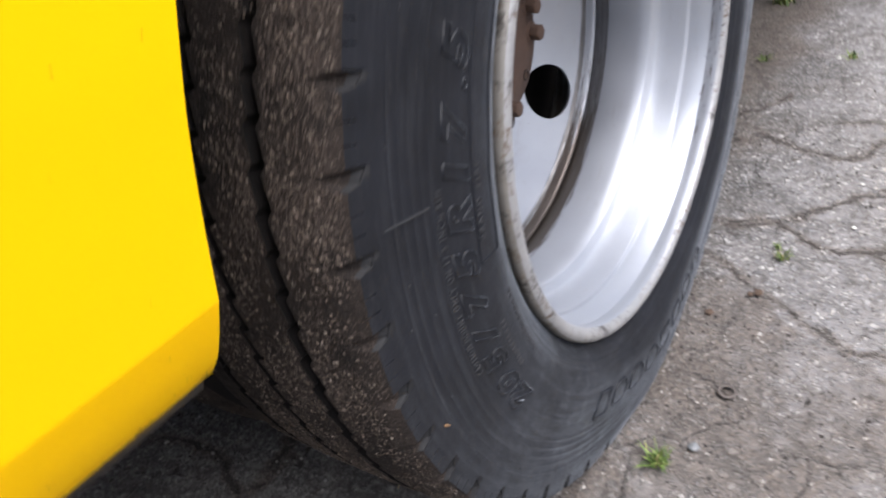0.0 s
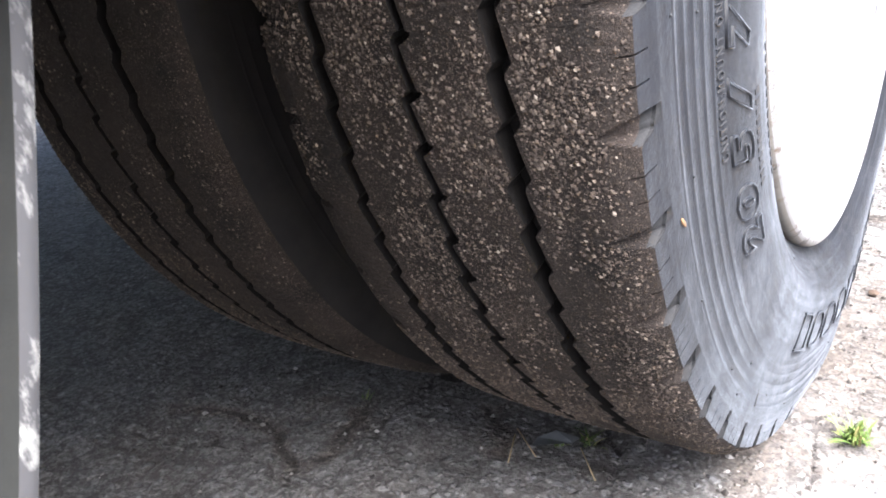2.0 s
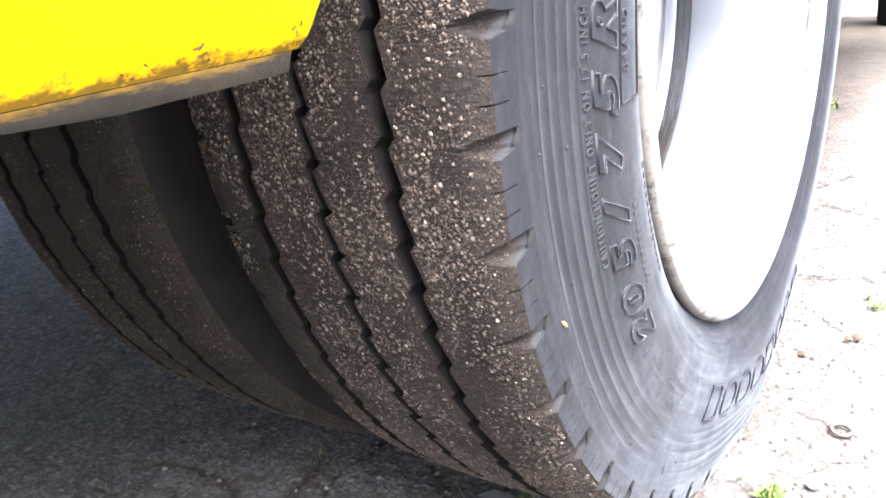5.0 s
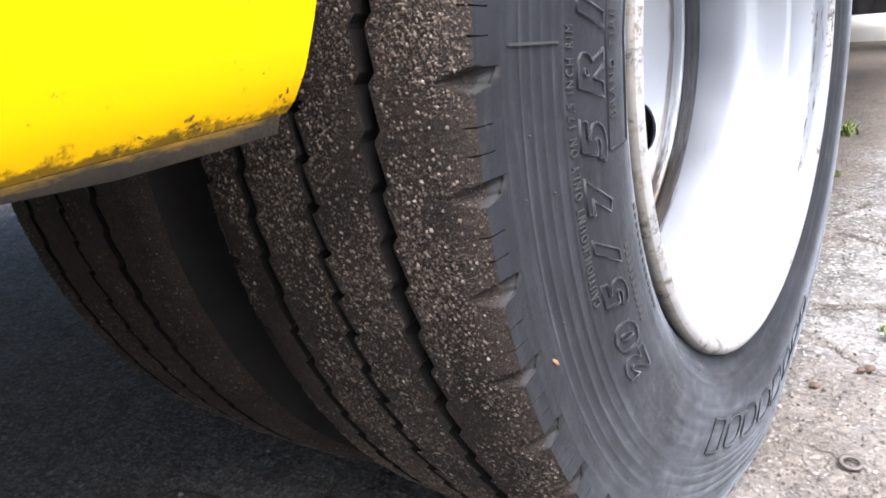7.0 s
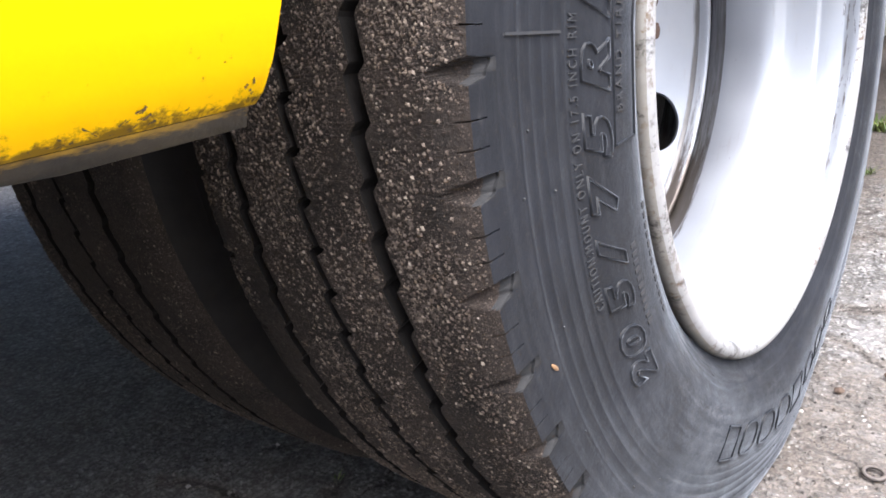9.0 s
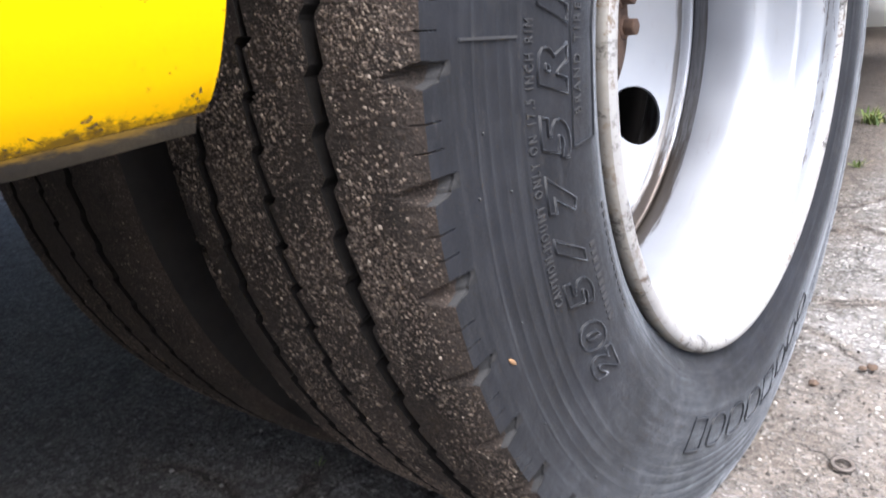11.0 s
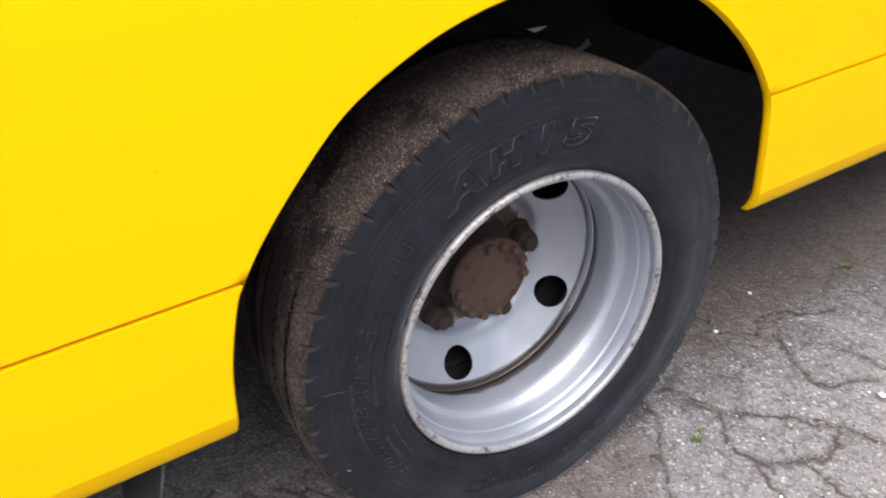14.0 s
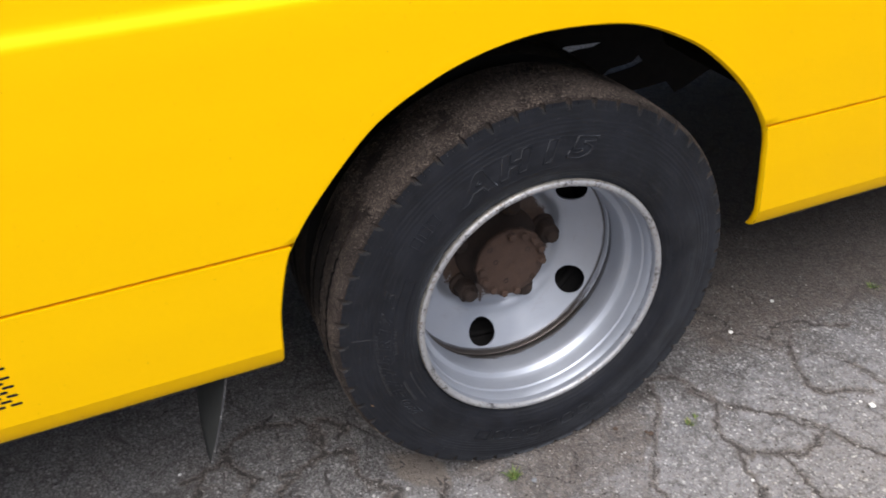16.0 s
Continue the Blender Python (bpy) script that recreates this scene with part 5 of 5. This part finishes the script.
def build_scuffs():
    g = random.Random(7)
    spots = [(-0.4930, 0.4014, 0.0066, 0.0038, 0.6), (-0.4965, 0.3998, 0.0056, 0.0026, 0.4), (-0.4620, 0.4020, 0.0026, 0.0046, 0.3), (-0.4585, 0.4018, 0.0036, 0.0040, 0.4), (-0.5097, 0.3995, 0.0065, 0.0026, -0.4),
             (-0.5137, 0.3985, 0.0040, 0.0012, 0.1), (-0.4800, 0.4000, 0.0030, 0.0014, 0.6), (-0.5220, 0.3984, 0.0030, 0.0010, 0.1)]
    spots += [(-0.4775, 0.4084, 0.0006, 0.0016, 1.2), (-0.4798, 0.4136, 0.0004, 0.0010, 0.6), (-0.4734, 0.4170, 0.0004, 0.0010, 0.6), (-0.5297, 0.4155, 0.0022, 0.0006, 0.1), (-0.5186, 0.4105, 0.0006, 0.0008, 0.4),
              (-0.4822, 0.4150, 0.0004, 0.0012, 0.9), (-0.4700, 0.4120, 0.0005, 0.0008, 0.2), (-0.63, 0.408, 0.004, 0.0012, 0.1), (-0.75, 0.412, 0.004, 0.0012, 0.4)]
    for y, z, w, h, tilt in spots:
        bm = bmesh.new()
        for _ in range(7):
            cy, cz = y + w * g.uniform(-0.7, 0.7), z - 0.002 + h * g.uniform(-0.7, 0.7)
            a, ln, wd = tilt + g.uniform(-0.35, 0.35), w * g.uniform(0.15, 0.42), h * g.uniform(0.05, 0.20)
            pts = []
            for k in range(8):
                u = (0, 0.3, 0.6, 1.0, 1.0, 0.7, 0.35, 0)[k] - 0.5
                s = (1 if k < 4 else -1) * wd * g.uniform(0.1, 1.0)
                yy, zz = min(cy + ln * u * math.cos(a) - s * math.sin(a), -0.4578), max(cz + ln * u * math.sin(a) + s * math.cos(a), 0.3962)
                pts.append(bm.verts.new((side_x(zz) + 0.0004, yy, zz)))
            bm.faces.new(pts)
        part("scuff_mark", bm, SCUFF, skirt_front, "dark scraped spot", smooth=False)


build_scuffs()


def build_vents():
    for row in range(12):
        for col in range(4):
            z = 0.4755 + 0.0085 * row
            y = -0.815 - 0.021 * col - (0.0105 if row % 2 else 0.0)
            bm = bmesh.new()
            vs = []
            for k in range(14):
                a = 2 * math.pi * k / 14
                yy = y + 0.0052 * (1 if math.cos(a) > 0 else -1) + 0.0023 * math.cos(a)
                zz = z + 0.0023 * math.sin(a)
                vs.append(bm.verts.new((side_x(zz) + 0.0005, yy, zz)))
            bm.faces.new(vs)
            # flat black face painted in place of the slot's dark opening
            part("vent_slot", bm, BLACK, skirt_front, "flat black face in place of a vent slot's dark opening", smooth=False)


build_vents()

# ---------------------------------------------------------------- things on the ground


def weed(x, y, size, blades, seed, label="small green weed tuft in a crack"):
    g = np.random.default_rng(seed)
    vs, fs = [], []
    for _ in range(blades):
        a, lean = g.random() * 2 * math.pi, 0.25 + 1.0 * g.random()
        ln, wd = size * (0.45 + 0.75 * g.random()), size * (0.035 + 0.05 * g.random())
        bx, by = g.normal(0, size * 0.22), g.normal(0, size * 0.22)
        base = len(vs)
        for k in range(5):
            u = k / 4
            out = ln * (lean * u * (0.5 + 0.5 * u))
            up = ln * (u * (1 - 0.35 * lean * u))
            px, py = bx + out * math.cos(a), by + out * math.sin(a)
            w = wd * (1 - u) ** 0.6 * (0.7 + u)
            vs.append((px - w * math.sin(a), py + w * math.cos(a), max(up, 0.0)))
            vs.append((px + w * math.sin(a), py - w * math.cos(a), max(up, 0.0) + w * 0.3))
        for k in range(4):
            b = base + 2 * k
            fs.append((b, b + 1, b + 3, b + 2))
    ob = mesh_object("weed", vs, fs, LEAF)
    ob.location = (x, y, -0.003)
    return tagged(ob, label, "weed", "weeds in the asphalt")


for k, (x, y, s, n) in enumerate(((0.043, -0.079, 0.019, 80), (0.068, 0.302, 0.015, 44), (0.058, 0.325, 0.011, 22), (-0.124, -0.163, 0.013, 34), (-0.321, -0.193, 0.010, 12), (-0.168, 1.356, 0.04, 60),
                                  (0.384, 0.457, 0.022, 40), (-0.12, 0.98, 0.020, 26), (0.03, 1.02, 0.020, 22), (-0.142, -0.176, 0.010, 16))):
    weed(x, y, s, n, 50 + k)


def ring_washer():
    bm = bmesh.new()
    rows = []
    for a in np.linspace(0, 2 * math.pi, 40, endpoint=False):
        rows.append([bm.verts.new((r * math.cos(a), r * math.sin(a), z)) for r, z in ((0.0062, 0.0), (0.0064, 0.0022), (0.0094, 0.0024), (0.0098, 0.0)) ])
    for i in range(40):
        r, s = rows[i], rows[(i + 1) % 40]
        for k in range(4):
            bm.faces.new((r[k], r[(k + 1) % 4], s[(k + 1) % 4], s[k]))
    ob = part("washer", bm, STEEL, None)
    ob.matrix_world = pose(0.075, 0.037, 0.0002, 4, 6, 0)
    return tagged(ob, "weathered steel washer lying on the asphalt", "washer")


ring_washer()


def pebble(x, y, size, mat, seed, name, label, category, group=""):
    g = np.random.default_rng(seed)
    bm = bmesh.new()
    bmesh.ops.create_icosphere(bm, subdivisions=2, radius=size)
    for v in bm.verts:
        v.co *= 0.8 + 0.35 * g.random()
        v.co.z *= 0.55
    ob = part(name, bm, mat, None, smooth=False)
    ob.location = (x, y, size * 0.28)
    return tagged(ob, label, category, group)


for k, (x, y, s) in enumerate(((0.184, 0.666, 0.0078), (0.165, 0.655, 0.0035), (0.134, 0.40, 0.0028), (-0.127, 0.562, 0.0055), (0.125, 0.52, 0.0026), (-0.233, -0.678, 0.0035), (0.30, 0.60, 0.003), (-0.180, 0.726, 0.005), (0.238, 0.321, 0.0034))):
    pebble(x, y, s, WHITE, 80 + k, "pebble", "small white stone chip on the asphalt", "stone", "white stone chips")
pebble(0.069, -0.050, 0.0055, SCRAP, 131, "pebble", "flat blue-grey stone chip on the asphalt", "stone")
for k, (x, y, s) in enumerate(((0.061, 0.217, 0.006), (0.053, 0.212, 0.004), (0.02, 0.16, 0.005))):
    pebble(x, y, s, CLOD, 120 + k, "clod", "reddish brown clod of earth on the asphalt", "earth", "earth clods")


def scrap():
    bm = bmesh.new()
    for (a, b, z) in ((0.0, 0.0, 0.001), (0.030, 0.004, 0.003), (0.034, 0.012, 0.002), (0.016, 0.017, 0.004), (0.002, 0.011, 0.001)):
        bm.verts.new((a, b, z))
    bm.verts.ensure_lookup_table()
    bm.faces.new(bm.verts[:])
    bmesh.ops.solidify(bm, geom=bm.faces[:], thickness=0.001)
    ob = part("plastic_scrap", bm, SCRAP, None, smooth=False)
    ob.matrix_world = pose(-0.158, -0.190, 0.0008, 0, 0, 20)
    return tagged(ob, "flat grey scrap of plastic beside the tyre", "scrap")


scrap()


def straws():
    g = random.Random(5)
    for k, (x, y) in enumerate(((-0.165, -0.215), (-0.150, -0.200), (-0.10, -0.205), (-0.071, -0.571))):
        a, ln = g.random() * 3.1, 0.018 + 0.02 * g.random()
        v, f = lathe([(0, 0.0), (0, 0.0006), (ln, 0.0005), (ln, 0.0)], 6)
        ob = mesh_object("straw", v, f, STRAW)
        ob.matrix_world = pose(x, y, 0.0012, 0, -2, math.degrees(a))
        tagged(ob, "short piece of dry straw on the asphalt", "straw", "bits of dry straw")


straws()

# ---------------------------------------------------------------- the distance


def build_distance():
    bm = bmesh.new()
    n = 60
    rows = []
    for x in np.linspace(-6, 6, n):
        y = 3.18 + 0.03 * x + 0.008 * math.sin(x * 3)
        rows.append([bm.verts.new((x, y + dy, z)) for dy, z in ((0.0, -0.02), (0.004, 0.052), (0.018, 0.082), (0.050, 0.094), (0.15, 0.096), (0.15, -0.02))])
    for r, s in zip(rows[:-1], rows[1:]):
        for k in range(5):
            bm.faces.new((r[k], r[k + 1], s[k + 1], s[k]))
    tagged(part("kerb", bm, KERB, None), "rounded kerb with worn white paint", "kerb", kind="structure")
    ob = part("wall_far", slab((14, 0.25, 1.1), (0, 4.35, 0.55), 0.02), DARKWALL, None, smooth=False)
    tagged(ob, "low dark rendered wall behind the kerb", "wall", kind="structure")
    # unseen body added over the kerb to shade the ground and darken behind
    trailer = tagged(new("trailer"), "unseen dark trailer added over the pale kerb for shade", "trailer")
    part("body", slab((2.9, 1.55, 1.10), (-1.78, 3.38, 0.87), 0.03), DARKWALL, trailer, smooth=False)
    for x in (-0.62, -2.94):
        v, f = lathe([(-0.09, 0.16), (-0.09, 0.28), (-0.075, 0.30), (0.075, 0.30), (0.09, 0.28), (0.09, 0.16)], 40, True)
        wheel_ob = mesh_object("tyre", v, f, BLACK, trailer, "black rubber tyre")
        wheel_ob.location = (x, 3.72, 0.30)
        v, f = lathe([(-0.07, 0.0), (-0.07, 0.163), (0.07, 0.163), (0.07, 0.0)], 32)
        mesh_object("rim", v, f, RUST_DARK, wheel_ob)
    prof = [(0.115, -0.01), (0.13, 0.01), (0.135, 0.30), (0.13, 0.62), (0.10, 0.70), (0.0, 0.71)]
    vv, ff = lathe([(z, r) for r, z in prof], 28)
    vv = np.stack([vv[:, 1], vv[:, 2], vv[:, 0]], -1)
    ob = mesh_object("bollard", vv, ff, BLACK)
    ob.location = (-0.14, 2.92, 0)
    tagged(ob, "black rubber bollard in front of the kerb", "bollard")


build_distance()
